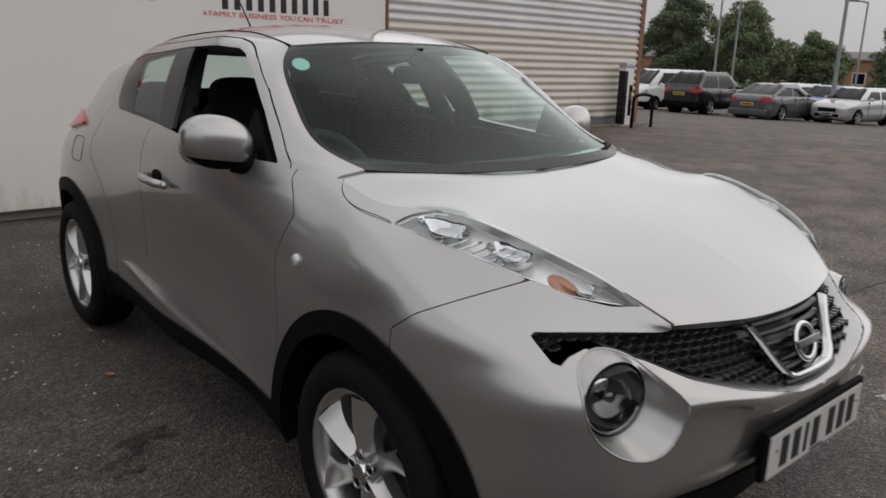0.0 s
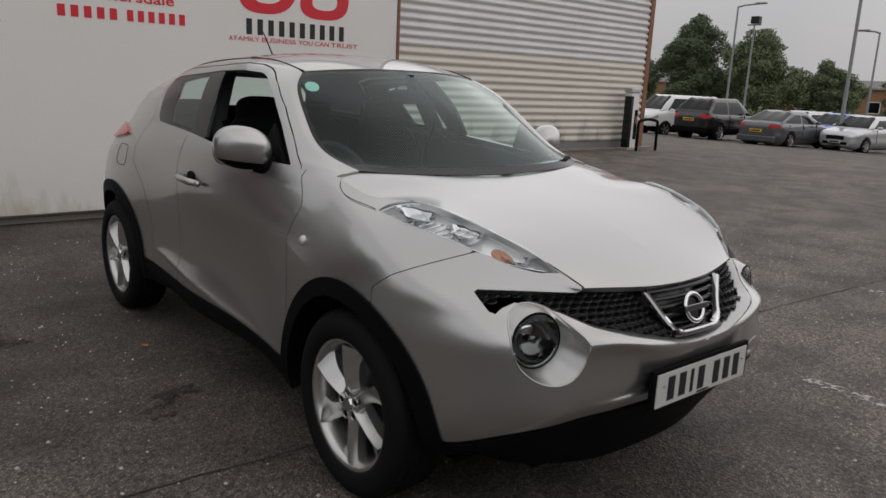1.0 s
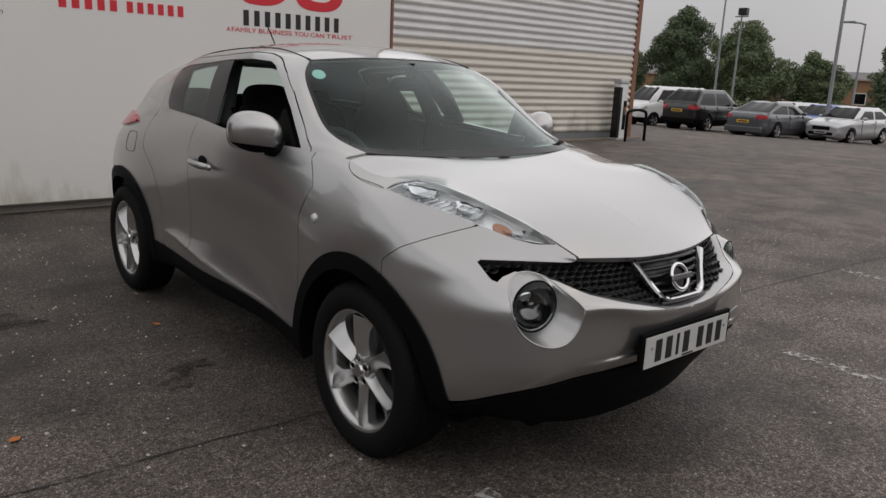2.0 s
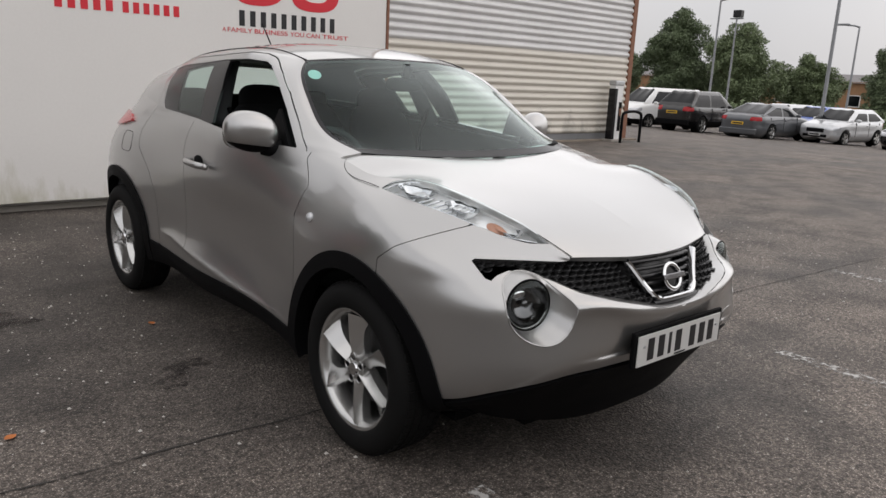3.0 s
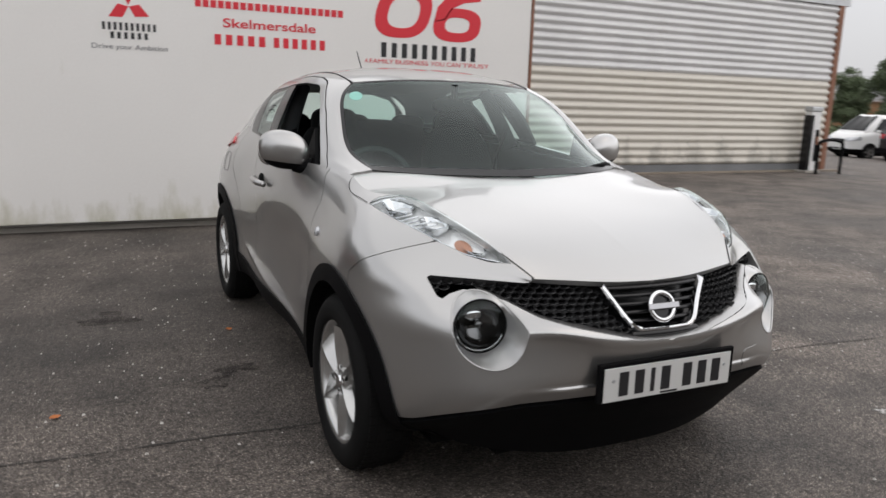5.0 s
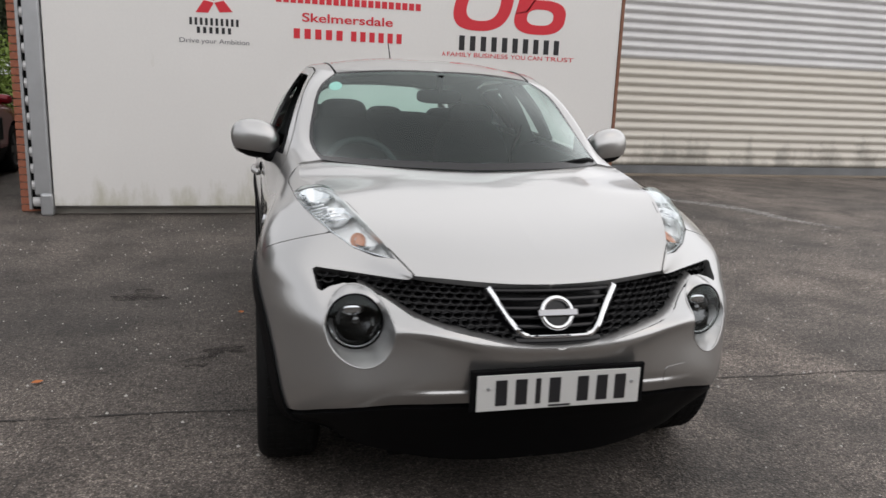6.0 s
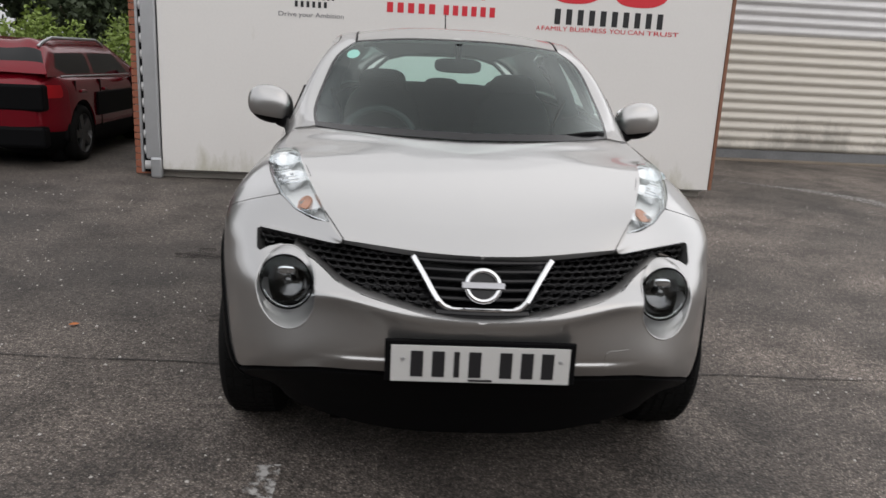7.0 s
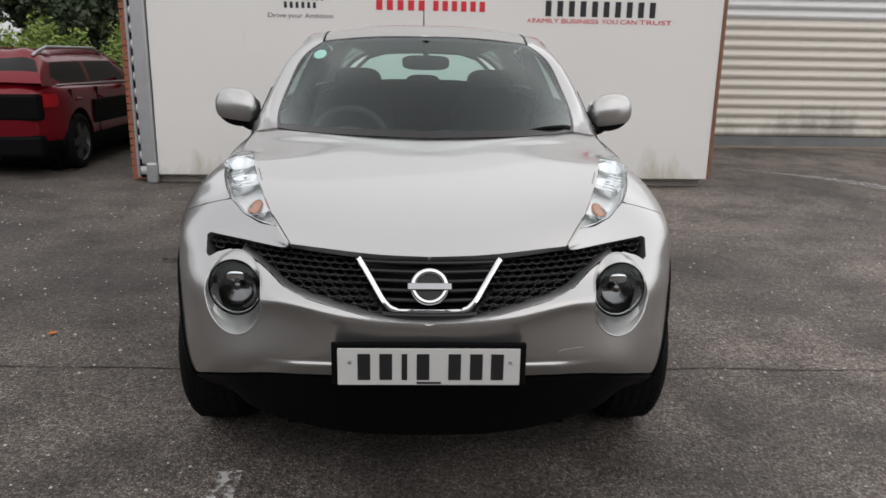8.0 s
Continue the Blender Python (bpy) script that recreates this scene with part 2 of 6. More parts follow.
def loft(sections, nu, nv):
    """A smooth sheet through a cage of sections, each with the same number of points. Columns: x, y, z, number of the section, number of the point."""
    p = np.asarray(sections, float)
    kv = chord(np.swapaxes(p, 0, 1))
    q = np.swapaxes(natural(kv, np.swapaxes(p, 0, 1), np.linspace(0, kv[-1], nv + 1)), 0, 1)
    ku = chord(p)
    su, sv = np.linspace(0, ku[-1], nu + 1), np.linspace(0, kv[-1], nv + 1)
    g = natural(ku, q, su)
    u = np.interp(su, ku, np.arange(len(ku)))[:, None] + 0 * sv[None]
    v = np.interp(sv, kv, np.arange(len(kv)))[None] + 0 * su[:, None]
    return np.concatenate([g, u[..., None], v[..., None]], -1)


def sheet(g):
    """Vertices and quads of a grid, wound so that it faces away from the car's middle."""
    nu, nv = g.shape[0] - 1, g.shape[1] - 1
    i = (np.arange(nu)[:, None] * (nv + 1) + np.arange(nv)[None, :]).ravel()
    faces = np.stack([i, i + nv + 1, i + nv + 2, i + 1], 1)
    v = g.reshape(-1, g.shape[-1])
    w = v[:, :3]
    n = np.cross(w[faces[:, 2]] - w[faces[:, 0]], w[faces[:, 3]] - w[faces[:, 1]])
    out = w[faces].mean(1) - (0, 2.0, 0.75)
    if (n * out).sum() < 0:
        faces = faces[:, ::-1]
    return v, [tuple(q) for q in faces]


def sew(g, col, line, reach=0.05):
    """Draw one edge of a grid onto a line of points, easing the shift out across the grid."""
    line = np.asarray(line, float)[:, :3]
    a, e = line[:-1], np.diff(line, axis=0)
    fall = np.linspace(1, 0, g.shape[1]) ** 1.5
    fall = fall if col == 0 else fall[::-1]
    for i in range(g.shape[0]):
        p = g[i, col, :3]
        t = np.clip(((p - a) * e).sum(1) / ((e * e).sum(1) + 1e-12), 0, 1)
        q = a + e * t[:, None]
        k = np.linalg.norm(q - p, axis=1).argmin()
        d = q[k] - p
        if np.linalg.norm(d) < reach:
            g[i, :, :3] += fall[:, None] * d
    return g


def cut(v, faces, keep):
    """The part of a mesh on which keep(v) is positive, cut exactly along its zero line."""
    g = keep(v)
    out_v, remap, fresh, out_f = [], {}, {}, []

    def old(i):
        if i not in remap:
            remap[i] = len(out_v)
            out_v.append(v[i])
        return remap[i]

    def cross(i, j):
        key = (min(i, j), max(i, j))
        if key not in fresh:
            w = g[key[0]] / (g[key[0]] - g[key[1]])
            fresh[key] = len(out_v)
            out_v.append(v[key[0]] * (1 - w) + v[key[1]] * w)
        return fresh[key]

    inside = g > 0
    for f in faces:
        flags = [inside[i] for i in f]
        if all(flags):
            out_f.append(tuple(old(i) for i in f))
        elif any(flags):
            poly = []
            for a, b in zip(f, f[1:] + f[:1]):
                if inside[a]:
                    poly.append(old(a))
                if inside[a] != inside[b]:
                    poly.append(cross(a, b))
            if len(poly) > 2:
                out_f.append(tuple(poly))
    return np.array(out_v).reshape(-1, v.shape[1]), out_f


def inside_of(outline, axes, gap=0.0, flip=False):
    """keep() for cut: the signed distance into a closed outline in the plane of the two axes."""
    p = np.asarray(outline, float)

    def keep(v):
        q = v[:, axes]
        a, b = p, np.roll(p, -1, 0)
        e = b - a
        w = q[:, None, :] - a[None]
        t = np.clip((w * e).sum(-1) / ((e * e).sum(-1) + 1e-12), 0, 1)
        d = np.linalg.norm(w - t[..., None] * e, axis=-1).min(1)
        hit = ((a[:, 1] > q[:, None, 1]) != (b[:, 1] > q[:, None, 1])) & (
            q[:, None, 0] < e[:, 0] * (q[:, None, 1] - a[:, 1]) / (e[:, 1] + 1e-12) + a[:, 0])
        s = np.where(hit.sum(1) % 2 == 1, d, -d)
        return (-s if flip else s) - gap

    return keep


def both(*tests):
    return lambda v: np.min([k(v) for k in tests], axis=0)


def normals(v, faces):
    n = np.zeros_like(v)
    for f in faces:
        a, b, c, d = v[f[0]], v[f[1]], v[f[2]], v[f[-1]]
        m = np.cross(c - a, d - b) if len(f) > 3 else np.cross(b - a, c - a)
        for i in f:
            n[i] += m
    return n / (np.linalg.norm(n, axis=1, keepdims=True) + 1e-12)


def skin(v, faces, depth=0.014, lift=0.0):
    """A panel: the sheet with a flange turned in along its open edges."""
    v = v[:, :3]
    if not len(faces):
        return v, faces
    n = normals(v, faces)
    n[v[:, 0] < .003, 0] = 0
    n /= np.linalg.norm(n, axis=1, keepdims=True) + 1e-12
    v = v + n * lift
    count = {}
    for f in faces:
        for a, b in zip(f, f[1:] + f[:1]):
            count[(a, b)] = count.get((a, b), 0) + 1
    rim = [(a, b) for a, b in count if (b, a) not in count and not (v[a][0] < 0.004 and v[b][0] < 0.004)]
    verts, out = list(v), list(faces)
    for a, b in rim:
        k = len(verts)
        verts += [v[a], v[b], v[b] - n[b] * depth, v[a] - n[a] * depth]
        out.append((k + 1, k, k + 3, k + 2))
    return np.array(verts), out


def mirrored(v, faces, side):
    """The sheet on the car's right (-1) or left (+1) side."""
    w = v[:, :3] * (side, 1, 1)
    return w, [f[::-1] for f in faces] if side < 0 else list(faces)


def pair(name, v, faces, mat, parent, label="", depth=0.014, lift=0.0):
    """The same panel on either side of the car."""
    v, faces = skin(v, faces, depth, lift)
    return [raw(name, *mirrored(v, faces, s), mat, parent, label) for s in (-1, 1)]


def whole(name, v, faces, mat, parent, label="", depth=0.014, lift=0.0):
    """One panel across the car, joined along the middle."""
    v, faces = skin(v, faces, depth, lift)
    va, fa = mirrored(v, faces, -1)
    vb, fb = mirrored(v, faces, 1)
    ob = raw(name, np.r_[va, vb], fa + [tuple(i + len(va) for i in f) for f in fb], mat, parent, label)
    bm = bmesh.new()
    bm.from_mesh(ob.data)
    bmesh.ops.remove_doubles(bm, verts=[q for q in bm.verts if abs(q.co.x) < 0.003], dist=0.004)
    bm.to_mesh(ob.data)
    bm.free()
    return ob


def tube(points, r, seg=8, closed=False):
    """A round bar along points: vertices and faces."""
    p = np.asarray(points, float)
    n = len(p)
    d = np.gradient(p, axis=0)
    if closed:
        d = np.roll(p, -1, 0) - np.roll(p, 1, 0)
    d /= np.linalg.norm(d, axis=1, keepdims=True) + 1e-9
    up = np.array([0.13, 0.31, 0.94])
    a = np.cross(d, up)
    a /= np.linalg.norm(a, axis=1, keepdims=True) + 1e-9
    b = np.cross(d, a)
    rr = np.broadcast_to(np.asarray(r, float), (n,))
    ang = np.linspace(0, 2 * math.pi, seg, endpoint=False)
    v = (p[:, None] + rr[:, None, None] * (np.cos(ang)[None, :, None] * a[:, None] + np.sin(ang)[None, :, None] * b[:, None])).reshape(-1, 3)
    f = []
    for i in range(n if closed else n - 1):
        j = (i + 1) % n
        for k in range(seg):
            l = (k + 1) % seg
            f.append((i * seg + k, i * seg + l, j * seg + l, j * seg + k))
    if not closed:
        f += [tuple(range(seg))[::-1], tuple((n - 1) * seg + k for k in range(seg))]
    return v, f

# ---- ground: one sheet of asphalt, nearly level, falling a little to the far car park ----
def ground_z(x, y):
    return -0.04 * max(0.0, min(x, 34.0) - 14.0) - 0.004 * max(0.0, -x - 6.0)


def ground():
    xs = sorted({-400, -150, -60, -30, -15, -10, -6, *range(-4, 15, 1), 18, 22, 26, 30, 34, 40, 60, 100, 200, 400})
    ys = sorted({-200, -60, -25, -12, *range(-6, 14, 1), 18, 24, 30, 45, 80, 200, 400})
    v = [(x, y, ground_z(min(x, 60), y)) for y in ys for x in xs]
    w = len(xs)
    f = [(j * w + i, j * w + i + 1, (j + 1) * w + i + 1, (j + 1) * w + i) for j in range(len(ys) - 1) for i in range(w - 1)]
    return tagged(raw("ground", v, f, ASPHALT), "dark grey worn asphalt of a dealer's car park", "ground", kind="structure")


ground()

# ---- the building: projecting bay with a white sign board, ribbed metal cladding behind ----
BOARD = weathered("white_sign_board", (0.74, 0.725, 0.70), (0.36, 0.34, 0.22), 0.45, 0.55, 0.08, 3.2, 0.6)
CLADDING = material("grey_ribbed_metal_cladding", (0.63, 0.625, 0.62), 0.42, 0.05, vary=0.12, scale=1.3, fine=0.06, fine_scale=30)
CREAM = weathered("cream_ribbed_metal_cladding", (0.62, 0.585, 0.52), (0.06, 0.055, 0.045), 0.45, 0.95, 0.20, 2.2, 0.5)
BRICK = material("red_brick", (0.36, 0.13, 0.075), 0.85, 0, vary=0.3, scale=5, fine=0.2, fine_scale=90, bump=0.3)
STEEL = material("galvanised_steel", (0.45, 0.46, 0.47), 0.45, 0.7, vary=0.15, scale=6)
MORTAR = material("mortar", (0.30, 0.27, 0.23), 0.9, 0, vary=0.2, scale=8)
DARKSTEEL = material("dull_dark_steel", (0.10, 0.10, 0.10), 0.5, 0.8, vary=0.2, scale=12)
RUST = material("rust_brown_trim", (0.22, 0.10, 0.06), 0.7, 0.1, vary=0.3, scale=6)
CONCRETE = material("concrete", (0.30, 0.28, 0.25), 0.85, 0, vary=0.2, scale=3, fine=0.15, bump=0.2)

PLINTH = material("dark_stained_plinth", (0.17, 0.175, 0.18), 0.8, 0, vary=0.4, scale=2, fine=0.2, fine_scale=25)
ROOF_Z = 3.7
WALL_Y, CLAD_Y, CORNER_X = 6.2, 10.3, 14.1


def ribs(name, x0, x1, y, z0, z1, pitch, depth, mat, parent):
    """Cladding with rounded horizontal ribs."""
    prof = []
    n = max(1, round((z1 - z0) / pitch))
    p = (z1 - z0) / n
    for i in range(n):
        for s in np.linspace(0, 1, 9, endpoint=False):
            prof.append((y - depth * math.sin(math.pi * s / 0.8) ** 0.7 if s < 0.8 else y, z0 + (i + s) * p))
    prof.append((y, z1))
    k = len(prof)
    v = [(x, a, b) for x in (x0, x1) for a, b in prof]
    f = [(i, i + k, i + k + 1, i + 1) for i in range(k - 1)]
    return raw(name, v, f, mat, parent)


def building():
    b = empty("building", "dealership building with ribbed metal cladding and a projecting bay", "building", kind="structure")
    ribs("cladding_lower", 3.3, CORNER_X - 0.12, CLAD_Y, 0.175, 2.03, 0.1546, 0.05, CREAM, b)
    ribs("cladding_upper", 3.3, CORNER_X - 0.12, CLAD_Y, 2.03, ROOF_Z, 0.1546, 0.05, CLADDING, b)
    part("wall_core", box(bmesh.new(), 3.3, CLAD_Y + 0.01, -0.3, CORNER_X, CLAD_Y + 9, ROOF_Z), CONCRETE, b)
    part("plinth", box(bmesh.new(), 3.3, CLAD_Y - 0.02, -0.3, CORNER_X - 0.12, CLAD_Y + 0.008, 0.172, 0.004), PLINTH, b)
    part("corner_trim", box(bmesh.new(), CORNER_X - 0.12, CLAD_Y - 0.06, -0.3, CORNER_X + 0.04, CLAD_Y + 0.3, ROOF_Z, 0.006), RUST, b)
    part("roof_deck", box(bmesh.new(), 3.3, CLAD_Y - 0.06, ROOF_Z, CORNER_X + 0.2, CLAD_Y + 9.2, ROOF_Z + .2), STEEL, b)
    part("bay_roof", box(bmesh.new(), -2.9, WALL_Y - 0.02, ROOF_Z, 3.29, CLAD_Y + 9.2, ROOF_Z + .2), STEEL, b)
    # the bay
    part("bay_wall", box(bmesh.new(), -2.8, WALL_Y + 0.12, -0.1, 3.25, CLAD_Y + 9, ROOF_Z), CONCRETE, b)
    part("brick_pier", box(bmesh.new(), -3.055, WALL_Y + 0.235, -0.1, -2.885, WALL_Y + 0.6, ROOF_Z), MORTAR, b)
    part("edge_channel", box(bmesh.new(), -2.965, WALL_Y + 0.06, 0.05, -2.935, WALL_Y + 0.22, ROOF_Z, 0.004), STEEL, b)
    ribs("bay_cladding", -2.93, 3.28, WALL_Y + 0.11, 0.06, ROOF_Z, 0.168, 0.05, CLADDING, b)
    # dark strip in place of the shade in the cladding's valleys
    part("edge_shade", box(bmesh.new(), -2.934, WALL_Y + 0.082, 0.05, -2.80, WALL_Y + 0.105, ROOF_Z), DARK, b)
    part("edge_trim", box(bmesh.new(), 3.30, WALL_Y - 0.012, 0.10, 3.335, WALL_Y + 0.14, ROOF_Z, 0.004), RUST, b)
    return b


building()


# walls added out of view: they hold low sky light off the car
def unseen_wall(name, x0, y0, x1, y1, tall, label):
    ob = part(name, box(bmesh.new(), x0, y0, -.3, x1, y1, tall, .01), UNSEENWALL)
    tagged(ob, label, "wall", kind="structure")


UNSEENWALL = material("dull_brown_unseen_wall", (0.17, 0.15, 0.13), 0.9, 0, vary=0.2, scale=0.6, fine=0.15, fine_scale=20)
unseen_wall("unseen_wall_south", -18.4, -13.4, 24, -13.0, 5.5, "plain dull brown wall out of view, added to darken the car's nose")
unseen_wall("unseen_wall_west", -18.4, -13.0, -18.0, 5.0, 2.0, "plain dull brown wall out of view, added to darken the car's side")


def sign_board():
    s = empty("sign_board", "large white sign board with red and black lettering", "sign", m=pose(0, WALL_Y, 0))
    part("panel", box(bmesh.new(), -2.72, 0.0, 0.095, 3.297, 0.035, ROOF_Z - .1, 0.006), BOARD, s)
    return s


SIGN = sign_board()

# ---- the hero car: the cage of its body, half width first; the car faces -y, its nose at y = 0 ----
CAGE = []


def section(*pts):
    CAGE.append(pts)


# from the bottom edge up: sill or spoiler, lower paint edge, mid, lip, mid grille, grille top, brow, bonnet edge or belt
section((0, .21, .205), (0, .066, .475), (0, .027, .56), (0, 0, .645), (0, .07, .73), (0, .105, .802), (0, .110, .813), (0, .117, .821))
section((.25, .222, .21), (.25, .076, .475), (.25, .037, .56), (.253, .008, .668), (.25, .09, .745), (.25, .130, .811), (.25, .136, .822), (.25, .145, .831))
section((.44, .255, .235), (.445, .094, .472), (.445, .066, .57), (.44, .060, .695), (.435, .145, .75), (.425, .193, .824), (.419, .191, .833), (.413, .19, .840))
section((.58, .31, .262), (.59, .138, .45), (.595, .128, .55), (.59, .146, .67), (.570, .205, .75), (.557, .28, .828), (.516, .291, .880), (.479, .29, .905))
section((.64, .42, .265), (.70, .256, .40), (.71, .240, .55), (.715, .250, .67), (.708, .298, .755), (.706, .385, .838), (.642, .443, .928), (.534, .426, .964))
section((.71, .53, .25), (.785, .405, .35), (.81, .42, .53), (.82, .45, .66), (.825, .49, .765), (.805, .535, .862), (.710, .62, .962), (.592, .619, 1.018))
section((.78, .64, .23), (.855, .62, .36), (.866, .64, .55), (.868, .66, .67), (.860, .68, .79), (.828, .72, .905), (.738, .77, .990), (.622, .765, 1.034))
section((.87, .86, .22), (.868, .86, .40), (.870, .87, .56), (.868, .88, .69), (.850, .9, .82), (.808, .93, .93), (.752, .95, 1.002), (.690, .93, 1.032))
section((.83, 1.2, .24), (.845, 1.2, .355), (.845, 1.2, .56), (.836, 1.2, .70), (.82, 1.19, .84), (.785, 1.18, .95), (.738, 1.17, 1.034), (.69, 1.16, 1.073))
section((.80, 1.5, .285), (.82, 1.5, .372), (.80, 1.5, .56), (.797, 1.5, .70), (.803, 1.5, .84), (.795, 1.5, .95), (.778, 1.49, 1.03), (.757, 1.48, 1.077))
section((.80, 2.2, .29), (.825, 2.2, .39), (.798, 2.2, .56), (.795, 2.2, .70), (.806, 2.2, .84), (.806, 2.2, .96), (.795, 2.2, 1.06), (.777, 2.2, 1.113))
section((.79, 2.85, .285), (.815, 2.85, .405), (.81, 2.85, .56), (.815, 2.85, .72), (.815, 2.85, .87), (.803, 2.85, 1.0), (.775, 2.85, 1.10), (.745, 2.85, 1.16))
section((.84, 3.38, .24), (.85, 3.38, .42), (.857, 3.38, .58), (.857, 3.38, .72), (.845, 3.38, .88), (.800, 3.37, 1.02), (.722, 3.36, 1.13), (.675, 3.34, 1.195))
section((.70, 3.80, .26), (.735, 3.83, .42), (.755, 3.84, .58), (.757, 3.84, .72), (.735, 3.83, .88), (.690, 3.80, 1.0), (.620, 3.76, 1.10), (.575, 3.72, 1.19))
section((.45, 3.98, .28), (.47, 4.04, .42), (.50, 4.09, .58), (.50, 4.09, .72), (.48, 4.07, .88), (.46, 4.03, 1.0), (.44, 3.98, 1.08), (.40, 3.90, 1.165))
section((0, 4.02, .28), (0, 4.09, .42), (0, 4.13, .58), (0, 4.13, .72), (0, 4.11, .88), (0, 4.07, 1.0), (0, 4.02, 1.08), (0, 3.97, 1.16))


def with_lip(rows):
    """A tight edge under the lip of the bumper: one more row just below it, drawn back at the nose."""
    out = []
    for k, r in enumerate(rows):
        lip, low = np.array(r[3]), np.array(r[2])
        edge = lip + (0, .0085, -.018) if k < 3 else lip + (low - lip) * .2
        out.append((*r[:3], tuple(edge), *r[3:]))
    return out


CAGE = with_lip(CAGE)


def swell(rows):
    """The fullness of the plan: the body grows wider towards the middle doors."""
    p = np.array(rows, float)
    y = p[..., 1]
    p[..., 0] *= 1 + 0.0205 * np.minimum(y, 2.3) - 0.02 * np.maximum(0, y - 2.3)
    return p


BODY_GRID = loft(swell(CAGE), 330, 110)


def door_crease(g):
    """The pressed ridge low on the doors, climbing to the rear."""
    y, z = g[..., 1], g[..., 2]
    d = z - np.interp(y, (1.3, 1.9, 2.63), (.362, .405, .482))
    g[..., 0] += .013 * np.exp(-np.abs(d) / .022) * np.clip((y - 1.25) / .3, 0, 1) * np.clip((2.85 - y) / .3, 0, 1) * (g[..., 0] > .5)
    return g




def chin_crease(g):
    """The ledge low on the front bumper, beside the plate."""
    x, y, z = g[..., 0], g[..., 1], g[..., 2]
    step = np.clip((.527 - z) / .016, 0, 1)
    fade = np.clip((.50 - x) / .12, 0, 1) * np.clip((z - .30) / .1, 0, 1) * (y < .4)
    g[..., 1] -= .013 * step * step * (3 - 2 * step) * fade
    return g



def faired(g, rounds=60):
    """The wings and doors drawn smooth, with the nose and the foot of the body left as they are."""
    y, z = g[..., 1], g[..., 2]
    hold = np.clip((y - .50) / .25, 0, 1) * np.clip((z - .42) / .15, 0, 1) * np.clip((3.9 - y) / .3, 0, 1) * .45
    hold[:, -1] *= .5
    for _ in range(rounds):
        d = np.zeros_like(g[..., :3])
        d[1:-1] += (g[2:, :, :3] + g[:-2, :, :3]) / 2 - g[1:-1, :, :3]
        d[:, 1:-1] += (g[:, 2:, :3] + g[:, :-2, :3]) / 2 - g[:, 1:-1, :3]
        g[..., :3] += d * hold[..., None] * .5
    return g


BODY_GRID = chin_crease(door_crease(faired(BODY_GRID)))
BODY = sheet(BODY_GRID)

AXLES, HUB_Z, TRACK = (0.856, 3.386), 0.33, 0.765
ARCHES = ((0.840, 0.320), (3.386, 0.33))
GRILLE = [(-.1, .9), (.4165, .9), (.420, .829), (.44, .8265), (.555, .829), (.702, .833), (.688, .766), (.655, .786), (.60, .803), (.556, .794), (.50, .772),
          (.469, .755), (.433, .736), (.348, .715), (.26, .696), (.177, .677), (.127, .666), (.05, .660), (-.1, .659)]
HEADLAMP = [(.453, .246), (.470, .29), (.49, .343), (.508, .379), (.526, .426), (.546, .492), (.564, .553), (.583, .619), (.600, .70), (.613, .750), (.634, .785), (.680, .822),
            (.729, .836), (.721, .741), (.701, .638), (.673, .532), (.640, .443), (.58, .354), (.516, .291)]
HEADLAMP = [(a * (1 + .0205 * y), y) for a, y in HEADLAMP]
GRILLE = [(a * (1 + .012 * abs(a)), z) for a, z in GRILLE]
GRILLE_FACE = [(-.1, .818), (.15, .822), (.30, .831), (.40, .838)] + GRILLE[2:]
RING = [(.584 + .098 * math.cos(a), .689 + .110 * math.sin(a)) for a in np.linspace(0, 2 * math.pi, 48, endpoint=False)]
NOSE = [(-1, -1), (.56, -1), (.66, .60), (.668, .79), (.60, .842), (.52, .885), (.432, .931), (.40, 1.3), (-1, 1.3)]
FENDER_END = [(-1, 1.3), (1.34, 1.3), (1.325, 1.055), (1.274, 1.003), (1.243, .954), (1.267, .905), (1.299, .833), (1.297, .768), (1.275, .658), (1.268, .535), (1.26, -1), (-1, -1)]
DOOR_SPLIT = [(-1, 1.3), (2.33, 1.3), (2.36, 1.13), (2.42, .98), (2.43, .80), (2.42, .40), (2.41, -1), (-1, -1)]
QUARTER = [(5, 1.5), (2.93, 1.5), (2.98, 1.16), (3.06, 1.02), (3.05, .93), (2.92, .82), (2.84, .68), (2.80, .40), (2.80, -1), (5, -1)]


def wheel_dist(v):
    return np.min([np.hypot(v[:, 1] - y, v[:, 2] - z) for y, z in ARCHES], axis=0)


def arch(radius, flip=False):
    return lambda v: (wheel_dist(v) - radius) * (-1 if flip else 1)


def row(k, flip=False):
    return lambda v: (v[:, 4] - k) * (-0.1 if flip else 0.1)


def front(y, flip=False):
    return lambda v: (v[:, 1] - y) * (1 if flip else -1)


